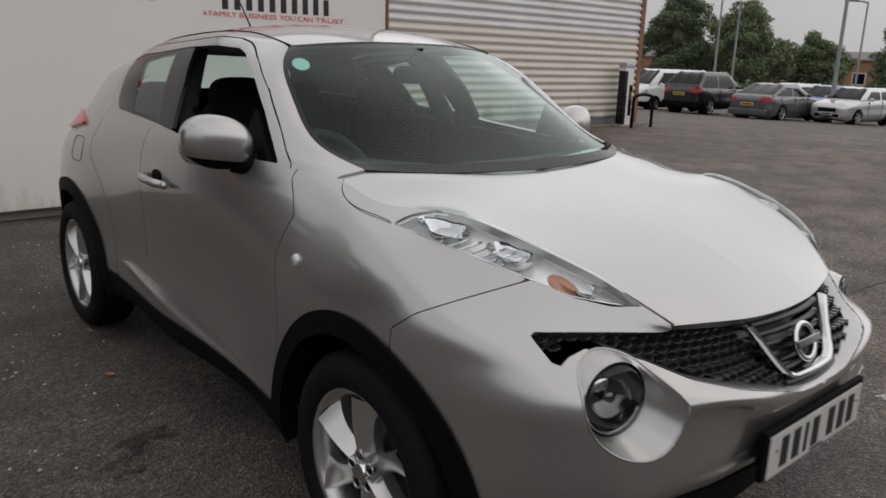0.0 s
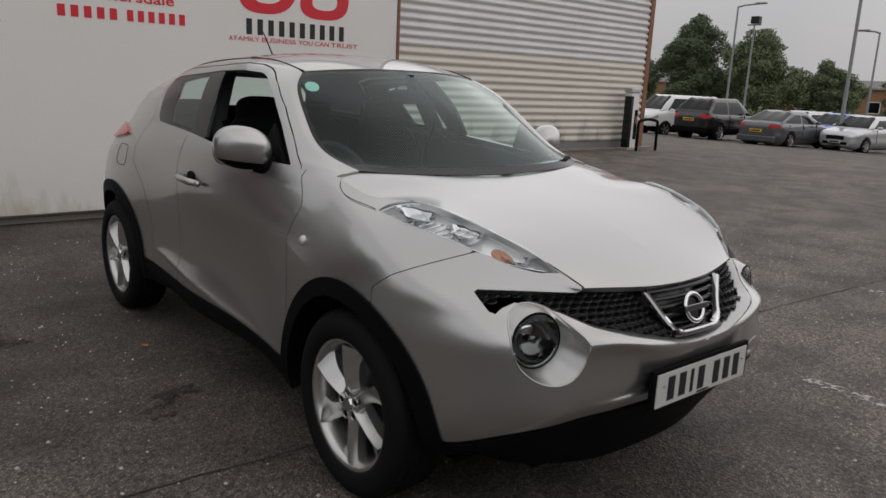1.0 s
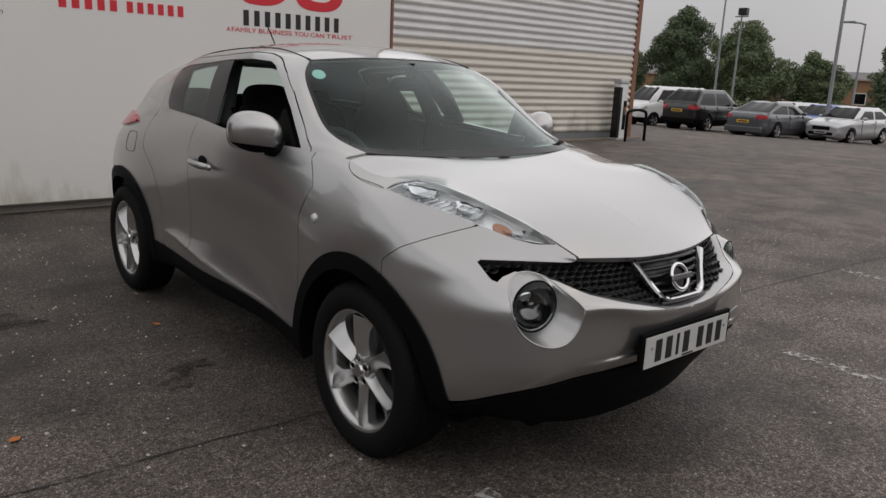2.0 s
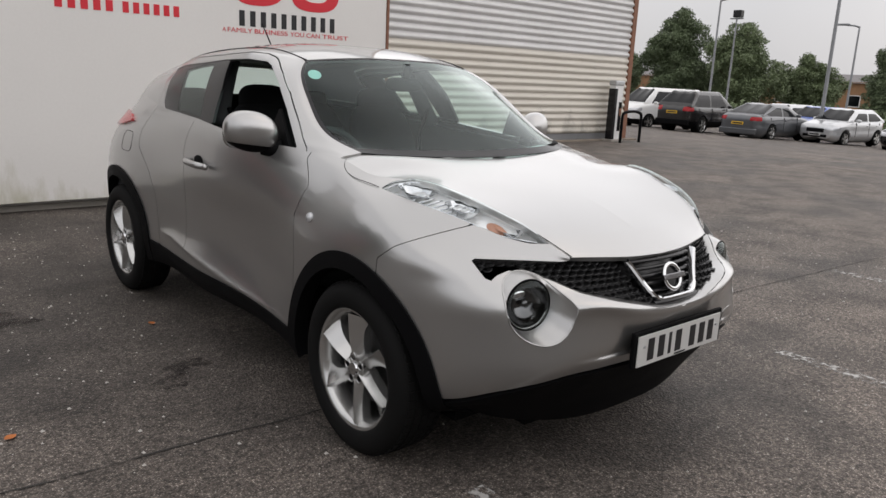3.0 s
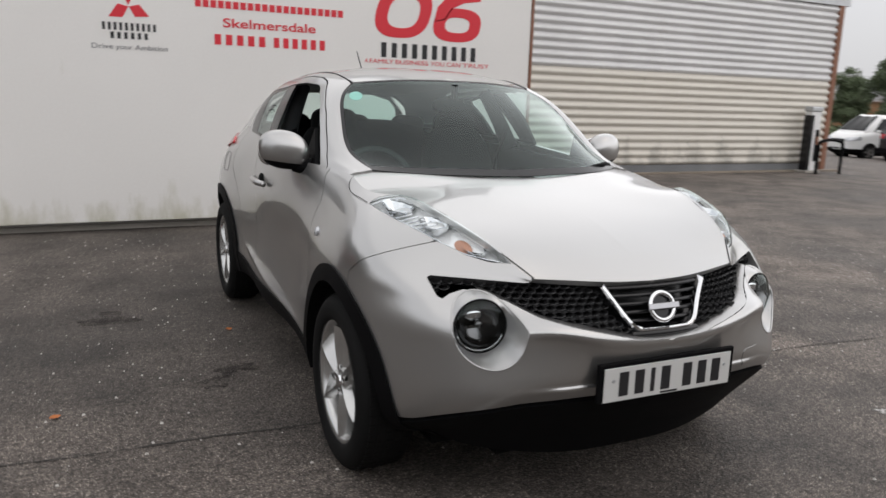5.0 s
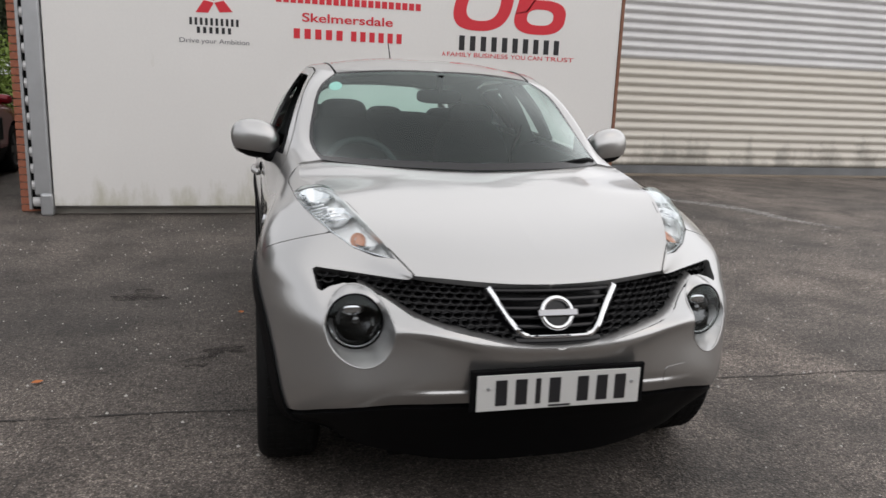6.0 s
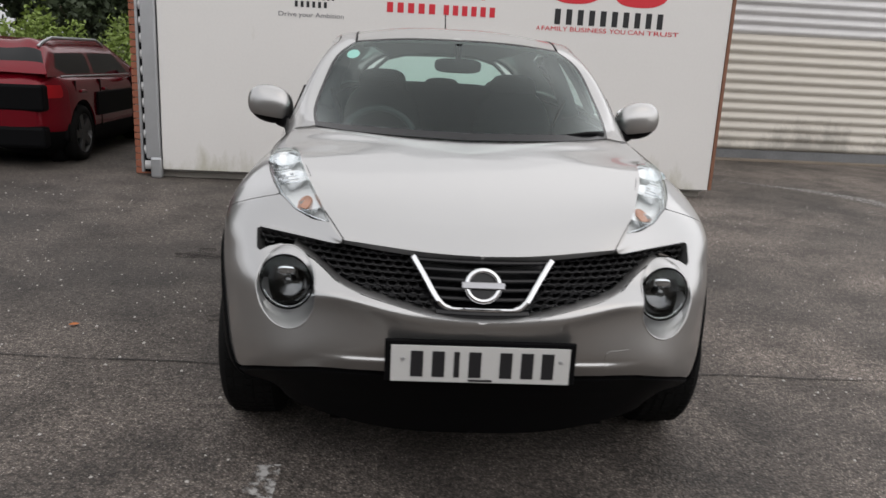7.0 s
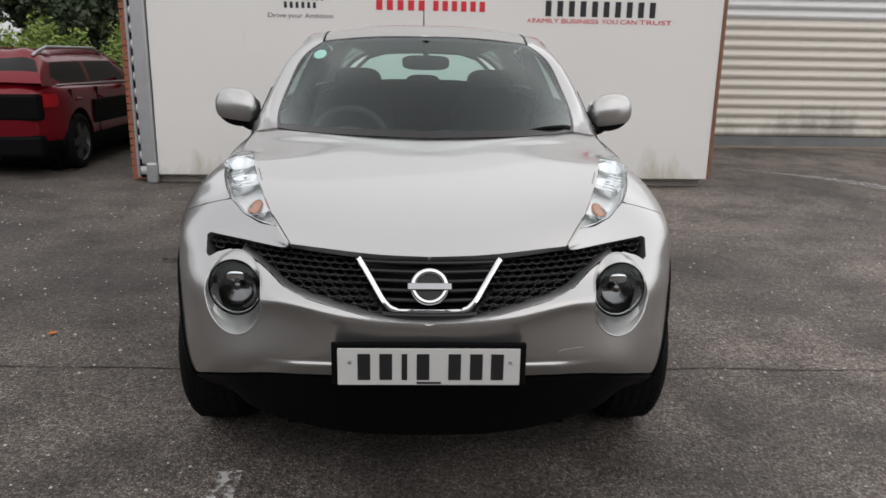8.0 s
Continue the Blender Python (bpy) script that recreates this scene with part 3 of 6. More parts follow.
def hood_sheet():
    rows = [[(0, .117, .823), (.15, .126, .827), (.30, .157, .836), (.413, .19, .842)],
            [(0, .255, .895), (.16, .26, .896), (.33, .275, .899), (.479, .29, .907)],
            [(0, .45, .962), (.19, .45, .962), (.38, .437, .962), (.534, .426, .966)],
            [(0, .64, 1.007), (.21, .637, 1.008), (.42, .628, 1.011), (.592, .619, 1.020)],
            [(0, .755, 1.030), (.21, .757, 1.031), (.42, .758, 1.038), (.622, .765, 1.036)],
            [(0, .87, 1.049), (.23, .875, 1.053), (.46, .90, 1.058), (.690, .93, 1.036)],
            [(0, 1.0, 1.069), (.25, 1.01, 1.076), (.5, 1.07, 1.088), (.69, 1.16, 1.075)],
            [(0, 1.10, 1.084), (.25, 1.11, 1.089), (.5, 1.17, 1.097), (.66, 1.22, 1.076)]]
    g = loft(swell(rows), 90, 60)
    for _ in range(50):
        d = np.zeros_like(g[..., :3])
        d[1:-1] += (g[2:, :, :3] + g[:-2, :, :3]) / 2 - g[1:-1, :, :3]
        d[:, 1:-1] += (g[:, 2:, :3] + g[:, :-2, :3]) / 2 - g[:, 1:-1, :3]
        d[:12] = d[-4:] = 0
        g[:, 1:-1, :3] += d[:, 1:-1] * .25
    return sew(g, -1, BODY_GRID[:, -1], 0.03)


SIDE = [[(.69, 1.16, 1.073), (.668, 1.158, 1.081), (.645, 1.155, 1.083), (.622, 1.152, 1.087), (.60, 1.15, 1.09)],
        [(.727, 1.32, 1.070), (.707, 1.318, 1.092), (.68, 1.315, 1.108), (.655, 1.312, 1.117), (.628, 1.31, 1.119)],
        [(.752, 1.46, 1.076), (.732, 1.46, 1.112), (.702, 1.45, 1.150), (.668, 1.437, 1.178), (.627, 1.42, 1.180)],
        [(.765, 1.65, 1.083), (.735, 1.63, 1.155), (.692, 1.60, 1.228), (.652, 1.575, 1.268), (.604, 1.55, 1.266)],
        [(.773, 1.9, 1.095), (.725, 1.86, 1.205), (.657, 1.80, 1.325), (.608, 1.765, 1.390), (.552, 1.715, 1.392)],
        [(.777, 2.1, 1.107), (.712, 2.06, 1.26), (.622, 2.0, 1.405), (.567, 1.95, 1.462), (.475, 1.84, 1.463)],
        [(.774, 2.4, 1.125), (.70, 2.4, 1.29), (.61, 2.39, 1.432), (.56, 2.37, 1.477), (.488, 2.33, 1.497)],
        [(.747, 2.85, 1.16), (.69, 2.85, 1.29), (.603, 2.85, 1.405), (.553, 2.86, 1.443), (.480, 2.86, 1.468)],
        [(.70, 3.25, 1.188), (.655, 3.22, 1.275), (.583, 3.2, 1.352), (.525, 3.2, 1.395), (.445, 3.2, 1.430)],
        [(.575, 3.72, 1.19), (.54, 3.64, 1.28), (.49, 3.58, 1.335), (.43, 3.55, 1.375), (.36, 3.52, 1.40)]]
WINDOW = [(1.414, 1.087), (1.495, 1.156), (1.586, 1.235), (1.66, 1.288), (1.747, 1.347), (1.889, 1.419), (1.948, 1.436), (2.09, 1.444), (2.347, 1.436), (2.626, 1.414), (2.894, 1.397), (3.0, 1.376), (2.99, 1.32),
          (2.934, 1.261), (2.894, 1.195), (2.837, 1.160), (2.56, 1.151), (2.32, 1.14), (2.06, 1.12), (1.68, 1.093)]
DOOR_TOP = [(1.30, 1.0), (1.363, 1.092), (1.419, 1.128), (1.506, 1.203), (1.631, 1.303), (1.765, 1.387), (1.865, 1.437), (1.922, 1.458), (1.989, 1.472), (2.104, 1.477), (2.405, 1.461), (2.866, 1.437), (3.0, 1.41), (3.03, 1.33), (2.98, 1.16), (2.9, 1.0)]


def car_shell(car):
    v, f = BODY
    # nose
    holes = both(inside_of(GRILLE, (0, 2), 0, True), inside_of(RING, (0, 2), 0, True), inside_of(HEADLAMP, (0, 1), .001, True))
    nose = both(inside_of(NOSE, (1, 2), .0015), row(1), arch(.447))
    whole("front_bumper", *cut(*cut(v, f, nose), holes), SILVER, car, depth=0.05)
    whole("lower_bumper", *cut(v, f, both(front(AXLES[0]), row(.90, True), arch(.447))), TRIM, car, "black plastic lower bumper and spoiler", lift=.003, depth=.06)
    # wings
    wing = both(inside_of(NOSE, (1, 2), .0015, True), inside_of(FENDER_END, (1, 2), .002), inside_of(HEADLAMP, (0, 1), .001, True), arch(.447), row(1))
    pair("front_wing", *cut(v, f, wing), SILVER, car)
    door = both(inside_of(FENDER_END, (1, 2), .002, True), inside_of(DOOR_SPLIT, (1, 2), .002), row(1))
    pair("front_door", *cut(v, f, door), SILVER, car)
    door = both(inside_of(DOOR_SPLIT, (1, 2), .002, True), inside_of(QUARTER, (1, 2), .002, True), row(1), arch(.447))
    pair("rear_door", *cut(v, f, door), SILVER, car)
    pair("rear_quarter", *cut(v, f, both(inside_of(QUARTER, (1, 2), .002), row(1), arch(.447), front(4.2))), SILVER, car)
    pair("sill", *cut(v, f, both(front(AXLES[0], True), front(AXLES[1]), row(1, True), arch(.447))), TRIM, car, "black plastic sill cladding", lift=.006)
    for y in AXLES:
        trim = both(arch(.452, True), arch(.388), lambda q, y=y: .6 - np.abs(q[:, 1] - y))
        pair("arch_trim", *cut(v, f, trim), TRIM, car, "black plastic wheel arch trim", lift=.009, depth=.06)
    # bonnet, screen, roof, sides
    whole("bonnet", *sheet(hood_sheet()), SILVER, car, depth=.02)
    roof = [[(0, 1.70, 1.476), (.27, 1.728, 1.470), (.475, 1.80, 1.450)], [(0, 2.0, 1.528), (.27, 2.0, 1.520), (.48, 2.0, 1.489)], [(0, 2.45, 1.543), (.27, 2.45, 1.533), (.484, 2.4, 1.499)],
            [(0, 2.9, 1.528), (.27, 2.9, 1.510), (.476, 2.86, 1.470)], [(0, 3.58, 1.44), (.22, 3.56, 1.433), (.36, 3.52, 1.402)]]
    whole("roof", *sheet(loft(swell(roof), 50, 20)), SILVER, car, depth=.02)
    hatch = [[(0, 3.58, 1.44), (.22, 3.56, 1.433), (.36, 3.52, 1.402)], [(0, 3.8, 1.30), (.29, 3.77, 1.295), (.50, 3.63, 1.275)], [(0, 3.97, 1.16), (.33, 3.93, 1.16), (.575, 3.72, 1.19)]]
    hs = sheet(loft(swell(hatch), 30, 30))
    pane = [(-.5, 1.175), (.49, 1.19), (.49, 1.25), (.455, 1.31), (.385, 1.37), (.26, 1.405), (-.5, 1.425)]
    whole("tailgate", *cut(*hs, inside_of(pane, (0, 2), 0, True)), SILVER, car)
    whole("rear_window", *cut(*hs, inside_of(pane, (0, 2), .001)), REARGLASS, car, "tinted rear window", depth=.002)
    ws = [[(0, .985, 1.074), (.25, 1.0, 1.080), (.46, 1.05, 1.086), (.60, 1.15, 1.092)],
          [(0, 1.13, 1.165), (.27, 1.155, 1.165), (.48, 1.23, 1.16), (.627, 1.36, 1.147)],
          [(0, 1.33, 1.287), (.26, 1.36, 1.285), (.46, 1.44, 1.28), (.602, 1.55, 1.266)],
          [(0, 1.55, 1.40), (.24, 1.575, 1.397), (.42, 1.64, 1.388), (.548, 1.715, 1.390)],
          [(0, 1.70, 1.474), (.22, 1.72, 1.470), (.38, 1.762, 1.458), (.475, 1.80, 1.448)]]
    screen_grid = loft(swell(ws), 60, 50)
    roof_grid = loft(swell(roof), 50, 20)
    side = sew(loft(swell(SIDE), 170, 60), 0, BODY_GRID[:, -1], 0.04)
    side = sew(side, -1, np.r_[screen_grid[:, -1, :3], roof_grid[1:, -1, :3]], 0.05)
    g = sheet(side)
    frame_keep = inside_of(WINDOW, (1, 2), 0, True)
    pair("side_frame", *cut(*g, both(frame_keep, inside_of(DOOR_TOP, (1, 2), .002, True))), SILVER, car)
    pair("door_frame", *cut(*g, both(frame_keep, inside_of(DOOR_TOP, (1, 2), .002))), SILVER, car)
    glass_front = [(1.40, 1.0), (2.11, 1.0), (2.148, 1.122), (2.195, 1.297), (2.272, 1.413), (2.32, 1.5), (1.40, 1.5)]
    rear_glass = [(2.31, 1.153), (2.64, 1.167), (2.72, 1.30), (2.785, 1.374), (2.62, 1.40), (2.46, 1.413)]
    pair("window_trim", *cut(*g, both(inside_of(WINDOW, (1, 2), .001), inside_of(glass_front, (1, 2), .0, True), inside_of(rear_glass, (1, 2), 0, True))), GLOSSBLACK, car, "black window surround", lift=-.003)
    for s, gl in ((-1, False), (1, True)):
        vv, ff = skin(*cut(*g, inside_of(rear_glass, (1, 2), .001)), .002, -.004)
        raw("rear_side_window", *mirrored(vv, ff, s), SIDEGLASS, car)
        if gl:
            vv, ff = skin(*cut(*g, both(inside_of(WINDOW, (1, 2), .01), inside_of(glass_front, (1, 2), .004))), .002, -.004)
            raw("front_side_window", *mirrored(vv, ff, s), SIDEGLASS, car)
    wsg = sheet(screen_grid)
    clear = both(lambda q: (2.90 - q[:, 4]) * .2, lambda q: (q[:, 3] - .28) * .15, lambda q: (3.93 - q[:, 3]) * .15)
    whole("windscreen", *cut(*wsg, clear), SCREEN, car, "green-tinted laminated windscreen", depth=.002)
    whole("screen_border", *cut(*wsg, lambda q: -clear(q)), GLOSSBLACK, car, "black printed windscreen border", depth=.004)


def wheel(name, parent):
    """A wheel on the x axis, its outer face towards -x: tyre, rim with six twisted spokes, hub cap."""
    w = new(name)
    w.parent = parent
    prof = [(.080, .229), (.100, .233), (.108, .250), (.112, .278), (.106, .300), (.094, .318), (.070, .327), (.03, .331), (-.03, .331), (-.07, .327), (-.094, .318), (-.108, .285), (-.10, .226), (-.08, .222)]
    seg = 72
    v, f = [], []
    for i in range(seg):
        a = 2 * math.pi * i / seg
        v += [(-x, r * math.cos(a), r * math.sin(a)) for x, r in prof]
    k = len(prof)
    for i in range(seg):
        j = (i + 1) % seg
        f += [(i * k + m, i * k + m + 1, j * k + m + 1, j * k + m) for m in range(k - 1)]
    tyre = raw("tyre", v, f, RUBBER, w)
    # tread grooves
    tv, tf = [], []
    for x in (-.066, -.034, 0.0, .034, .066):
        for i in range(60):
            a0, a1 = 2 * math.pi * (i + .08) / 60, 2 * math.pi * (i + .86) / 60
            b = len(tv)
            for xx in (x - .012, x + .012):
                for r in (.324, .3345 - .09 * abs(x) ** 1.2):
                    for a in (a0, a1):
                        tv.append((xx, r * math.cos(a), r * math.sin(a)))
            tf += [(b + q[0], b + q[1], b + q[2], b + q[3]) for q in ((0, 1, 3, 2), (4, 6, 7, 5), (2, 3, 7, 6), (0, 2, 6, 4), (1, 5, 7, 3))]
    raw("tread", tv, tf, RUBBER, tyre, smooth=False)
    prof = [(-.09, .224), (-.09, .205), (.02, .200), (.075, .208), (.088, .218), (.097, .231), (.093, .2355), (.08, .232)]
    v, f = [], []
    for i in range(seg):
        a = 2 * math.pi * i / seg
        v += [(-x, r * math.cos(a), r * math.sin(a)) for x, r in prof]
    k = len(prof)
    for i in range(seg):
        j = (i + 1) % seg
        f += [(i * k + m, j * k + m, j * k + m + 1, i * k + m + 1) for m in range(k - 1)]
    rim = raw("rim", v, f, ALLOY, w)
    for n in range(6):
        a = 2 * math.pi * n / 6 + .3
        strips = [[], [], [], []]
        for s in np.linspace(0, 1, 12):
            r = .040 + s * .174
            half = np.interp(s, (0, .3, .65, .88, 1), (.029, .0235, .030, .043, .056))
            x = .078 + .012 * math.sin(s * 2.2)
            keel = -.82 * s ** .8
            rows = [(-1, -.024), (keel, .009), (1, -.030), (1, -.060), (-1, -.060)]
            ring = []
            for o, dx in rows:
                t = a + .16 * s * s + o * half / max(r, .05)
                ring.append((-(x + dx), r * math.cos(t), r * math.sin(t)))
            for k, (p, q) in enumerate(((0, 1), (1, 2), (2, 3), (4, 0))):
                strips[k] += [ring[p], ring[q]]
        v, f = [], []
        for pts in strips:
            b = len(v)
            v += pts
            f += [(b + 2 * i, b + 2 * i + 1, b + 2 * i + 3, b + 2 * i + 2) for i in range(11)]
        raw("spoke", v, f, ALLOY, rim)
    cap = bmesh.new()
    cyl(cap, (-.03, 0, 0), (-.082, 0, 0), .062, .052, 32)
    part("hub", cap, ALLOY, w, smooth=False)
    cap = bmesh.new()
    cyl(cap, (-.082, 0, 0), (-.092, 0, 0), .028, .024, 24)
    part("hub_cap", cap, CHROME, w)
    for n in range(5):
        a = 2 * math.pi * n / 5
        # black stub stands for the shaded recess around each nut
        nut = bmesh.new()
        cyl(nut, (-.07, .045 * math.cos(a), .045 * math.sin(a)), (-.0845, .045 * math.cos(a), .045 * math.sin(a)), .0135, .012, 6)
        part("dark_nut_recess", nut, DARK, w)
        tv, tf = tube([(-.083, .045 * math.cos(a) + .0165 * math.cos(t), .045 * math.sin(a) + .0165 * math.sin(t)) for t in np.linspace(0, 2 * math.pi, 16, endpoint=False)], .004, 6, True)
        raw("nut_pocket", tv, tf, ALLOY, w)
    disc = bmesh.new()
    cyl(disc, (.0, 0, 0), (.02, 0, 0), .15, None, 32)
    part("brake_disc", disc, DARKSTEEL, w)
    # dark disc gives the gaps between the spokes their shade
    back = bmesh.new()
    cyl(back, (.03, 0, 0), (.04, 0, 0), .2, None, 32)
    part("dark_backing", back, DARK, w)
    return w


def hero_car():
    car = empty("crossover_car", "silver compact crossover car with black cladding, driver's window open", "car")
    car_shell(car)
    first = wheel("wheel", car)
    spots = [(-TRACK - .004, AXLES[0] - .040, 0), (-TRACK, AXLES[1], 0), (TRACK + .004, AXLES[0] - .040, 180), (TRACK, AXLES[1], 180)]
    for x, y, turn in spots[1:]:
        copy_thing(first, pose(x, y, HUB_Z, 25, 0, turn))
    first.matrix_basis = pose(*spots[0][:2], HUB_Z, 8, 0, 0)
    under = bmesh.new()
    box(under, -.60, .52, .165, .60, 3.85, .34)
    box(under, -.46, .30, .20, .46, .60, .45)
    box(under, -.62, 1.25, .17, .62, 2.97, .40)
    box(under, -.50, .27, .28, .50, 1.35, .62)
    box(under, -.70, 1.15, .24, .70, 3.0, .42)
    part("underbody", under, DARK, car)
    nose_details(car)
    side_details(car)
    cabin(car)
    car.matrix_world = pose(0, 0, 0, 0, 0, -0.877)
    return car




# ---- fittings of the hero car ----
def body_at(pts, axes, region=lambda v: np.ones(len(v), bool)):
    """Where points given in two axes lie on the body sheet, with the normals there."""
    v, n = BODY_NEAR
    keep = region(v)
    v, n = v[keep], n[keep]
    out, nor = [], []
    for p in np.asarray(pts, float):
        d = np.linalg.norm(v[:, axes] - p, axis=1)
        k = np.argsort(d)[:4]
        w = 1 / (d[k] + 1e-4)
        w /= w.sum()
        q = (v[k, :3] * w[:, None]).sum(0)
        q[list(axes)] = p
        m = (n[k] * w[:, None]).sum(0)
        out.append(q)
        nor.append(m / np.linalg.norm(m))
    return np.array(out), np.array(nor)


BODY_NEAR = (BODY[0], normals(BODY[0][:, :3], BODY[1]))
at_front = lambda v: (v[:, 1] < 0.7) & (v[:, 2] < 0.9)


def strip(a, b):
    """Faces between two rows of points."""
    n = len(a)
    return np.r_[a, b], [(i, (i + 1) % n, n + (i + 1) % n, n + i) for i in range(n)]


def orb(centre, radii, power=2.0, nu=28, nv=16):
    """A rounded box or egg: vertices and faces."""
    v, f = [], []
    sg = lambda q: math.copysign(abs(q) ** (2 / power), q)
    for j in range(nv + 1):
        b = -math.pi / 2 + math.pi * j / nv
        for i in range(nu):
            a = 2 * math.pi * i / nu
            v.append((centre[0] + radii[0] * sg(math.cos(b)) * sg(math.cos(a)), centre[1] + radii[1] * sg(math.cos(b)) * sg(math.sin(a)), centre[2] + radii[2] * sg(math.sin(b))))
    for j in range(nv):
        for i in range(nu):
            k = (i + 1) % nu
            f.append((j * nu + i, j * nu + k, (j + 1) * nu + k, (j + 1) * nu + i))
    return np.array(v), f


def sided(name, v, f, mat, parent, label="", side=-1, smooth=True):
    return raw(name, *mirrored(np.asarray(v, float), f, side), mat, parent, label, smooth)


def headlamps(car):
    v, f = cut(*BODY, both(inside_of(HEADLAMP, (0, 1), .0005), lambda q: q[:, 2] - .8))
    dome = inside_of(HEADLAMP, (0, 1))(v)
    rise = np.clip(dome / .045, 0, 1)
    lens_v = v[:, :3] + normals(v[:, :3], f) * (.025 * (1 - (1 - rise) ** 2) - .001)[:, None]
    lens_f = f
    back_v, back_f = skin(v, f, .001, -.038)
    wall_v, wall_f = skin(v, f, .039, -.002)
    wall_f = wall_f[len(f):]
    for s in (-1, 1):
        lamp = sided("headlamp", wall_v, wall_f, REFLECTOR, car, "swept-back clear headlamp on top of the wing", s)
        sided("lens", lens_v, lens_f, LENS, lamp, "", s)
        edge, nor = body_at(HEADLAMP, (0, 1), lambda q: q[:, 2] > .8)
        tv, tf = tube(edge - nor * .0008, .0017, 6, True)
        sided("seal", tv, tf, TRIM, lamp, "black rubber seal", s)
        inward = edge.mean(0) - edge
        inward /= np.linalg.norm(inward, axis=1)[:, None]
        tv, tf = tube(edge + inward * .011 - nor * .004, .0032, 8, True)
        sided("bezel", tv, tf, CHROME, lamp, "thin chrome bezel inside the lens", s)
        sided("housing", back_v, back_f, REFLECTOR, lamp, "", s)
        # side-light bowl, ribbed indicator bowl and the amber bulb
        for c, r, tilt in (((.668, .72, .965), .058, 0.5), ((.612, .53, .935), .052, .4), ((.535, .372, .885), .040, .3)):
            bv, bf = [], []
            for j in range(9):
                rr = r * j / 8
                for i in range(28):
                    a = 2 * math.pi * i / 28
                    bv.append((c[0] + rr * math.cos(a), c[1] + rr * 1.35 * math.sin(a), c[2] - .010 + .9 * rr * rr / r + .0035 * (j % 2) * math.cos(10 * a) + tilt * (rr * 1.1 * math.sin(a)) * .45))
            bf = [(j * 28 + i, j * 28 + (i + 1) % 28, (j + 1) * 28 + (i + 1) % 28, (j + 1) * 28 + i) for j in range(8) for i in range(28)]
            sided("bowl", bv, bf, CHROME, lamp, "", s)
        ov, of = orb((.558, .41, .908), (.024, .050, .008))
        ov[:, 2] += (ov[:, 1] - .415) * .30 - (ov[:, 0] - .56) * .25
        sided("indicator_bulb", ov, of, AMBER, lamp, "amber indicator bulb", s)
        ov, of = orb((.660, .70, .978), (.014, .02, .014))
        sided("bulb", ov, of, LENS, lamp, "", s)
        for k in range(7):
            y = .50 + .028 * k
            tv, tf = tube([(.585 + .035 * k * .35, y, .962 + .012 * k * .4), (.655 + .03 * k * .35, y + .02, .945 + .012 * k * .4)], .004, 6)
            sided("rib", tv, tf, CHROME, lamp, "", s)


def round_lamps(car):
    ang = np.linspace(0, 2 * math.pi, 48, endpoint=False)
    rim, _ = body_at(RING, (0, 2), at_front)
    axis = Vector((.22, -1, .05)).normalized()
    side = axis.cross(Vector((0, 0, 1))).normalized()
    up = side.cross(axis).normalized()
    c = Vector((.591, .203, .697))

    def circle(r, push=0.0):
        return np.array([c + axis * push - side * (r * math.cos(a)) + up * (r * math.sin(a)) for a in ang])

    mid = (rim * .5 + circle(.088, .0) * .5) + np.array((0, .004, 0))
    for s in (-1, 1):
        fv, ff = strip(rim, mid)
        gv, gf = strip(mid, circle(.086, -.006))
        lamp = sided("round_lamp", np.r_[fv, gv], ff + [tuple(i + len(fv) for i in q) for q in gf], SILVER, car, "round main-beam lamp in a body-colour nacelle", s)
        tv, tf = tube(rim + np.array((0, .0012, 0)), .0032, 10, True)
        sided("nacelle_lip", tv, tf, SILVER, lamp, "", s)
        tv, tf = tube(circle(.085, -.008), .003, 8, True)
        sided("lens_ring", tv, tf, TRIM, lamp, "", s)
        rows = [circle(.083 * math.cos(t), .022 * math.sin(t) - .008) for t in np.linspace(0, math.pi / 2 - .02, 8)]
        lv = np.concatenate(rows)
        lf = [(j * 48 + i, j * 48 + (i + 1) % 48, (j + 1) * 48 + (i + 1) % 48, (j + 1) * 48 + i) for j in range(7) for i in range(48)]
        sided("lens", lv, lf, LENS, lamp, "clear round lens", s)
        rows = [circle(.083 * math.cos(t), -.075 * math.sin(t) - .012) for t in np.linspace(0, math.pi / 2 - .02, 8)]
        sided("reflector", np.concatenate(rows), lf, SMOKED, lamp, "", s)
        shelf = circle(.079, -.012)
        low = [i for i in range(48) if math.sin(ang[i]) < -.28]
        tv, tf = tube(shelf[low], .0018, 6)
        sided("shelf", tv, tf, CHROME, lamp, "", s)
        bv, bf = orb(c + axis * -.045 + up * .030 - side * .012, (.034, .016, .020), 2.4, 20, 12)
        sided("inner_bowl", bv, bf, CHROME, lamp, "chrome bowl", s)
        bm = bmesh.new()
        p = c + axis * -.06
        q = c + axis * -.02
        cyl(bm, p, q, .014, .012, 16)
        ob = part("bulb_shield", bm, SMOKED, lamp, smooth=True)
        if s < 0:
            for vert in ob.data.vertices:
                vert.co.x *= -1


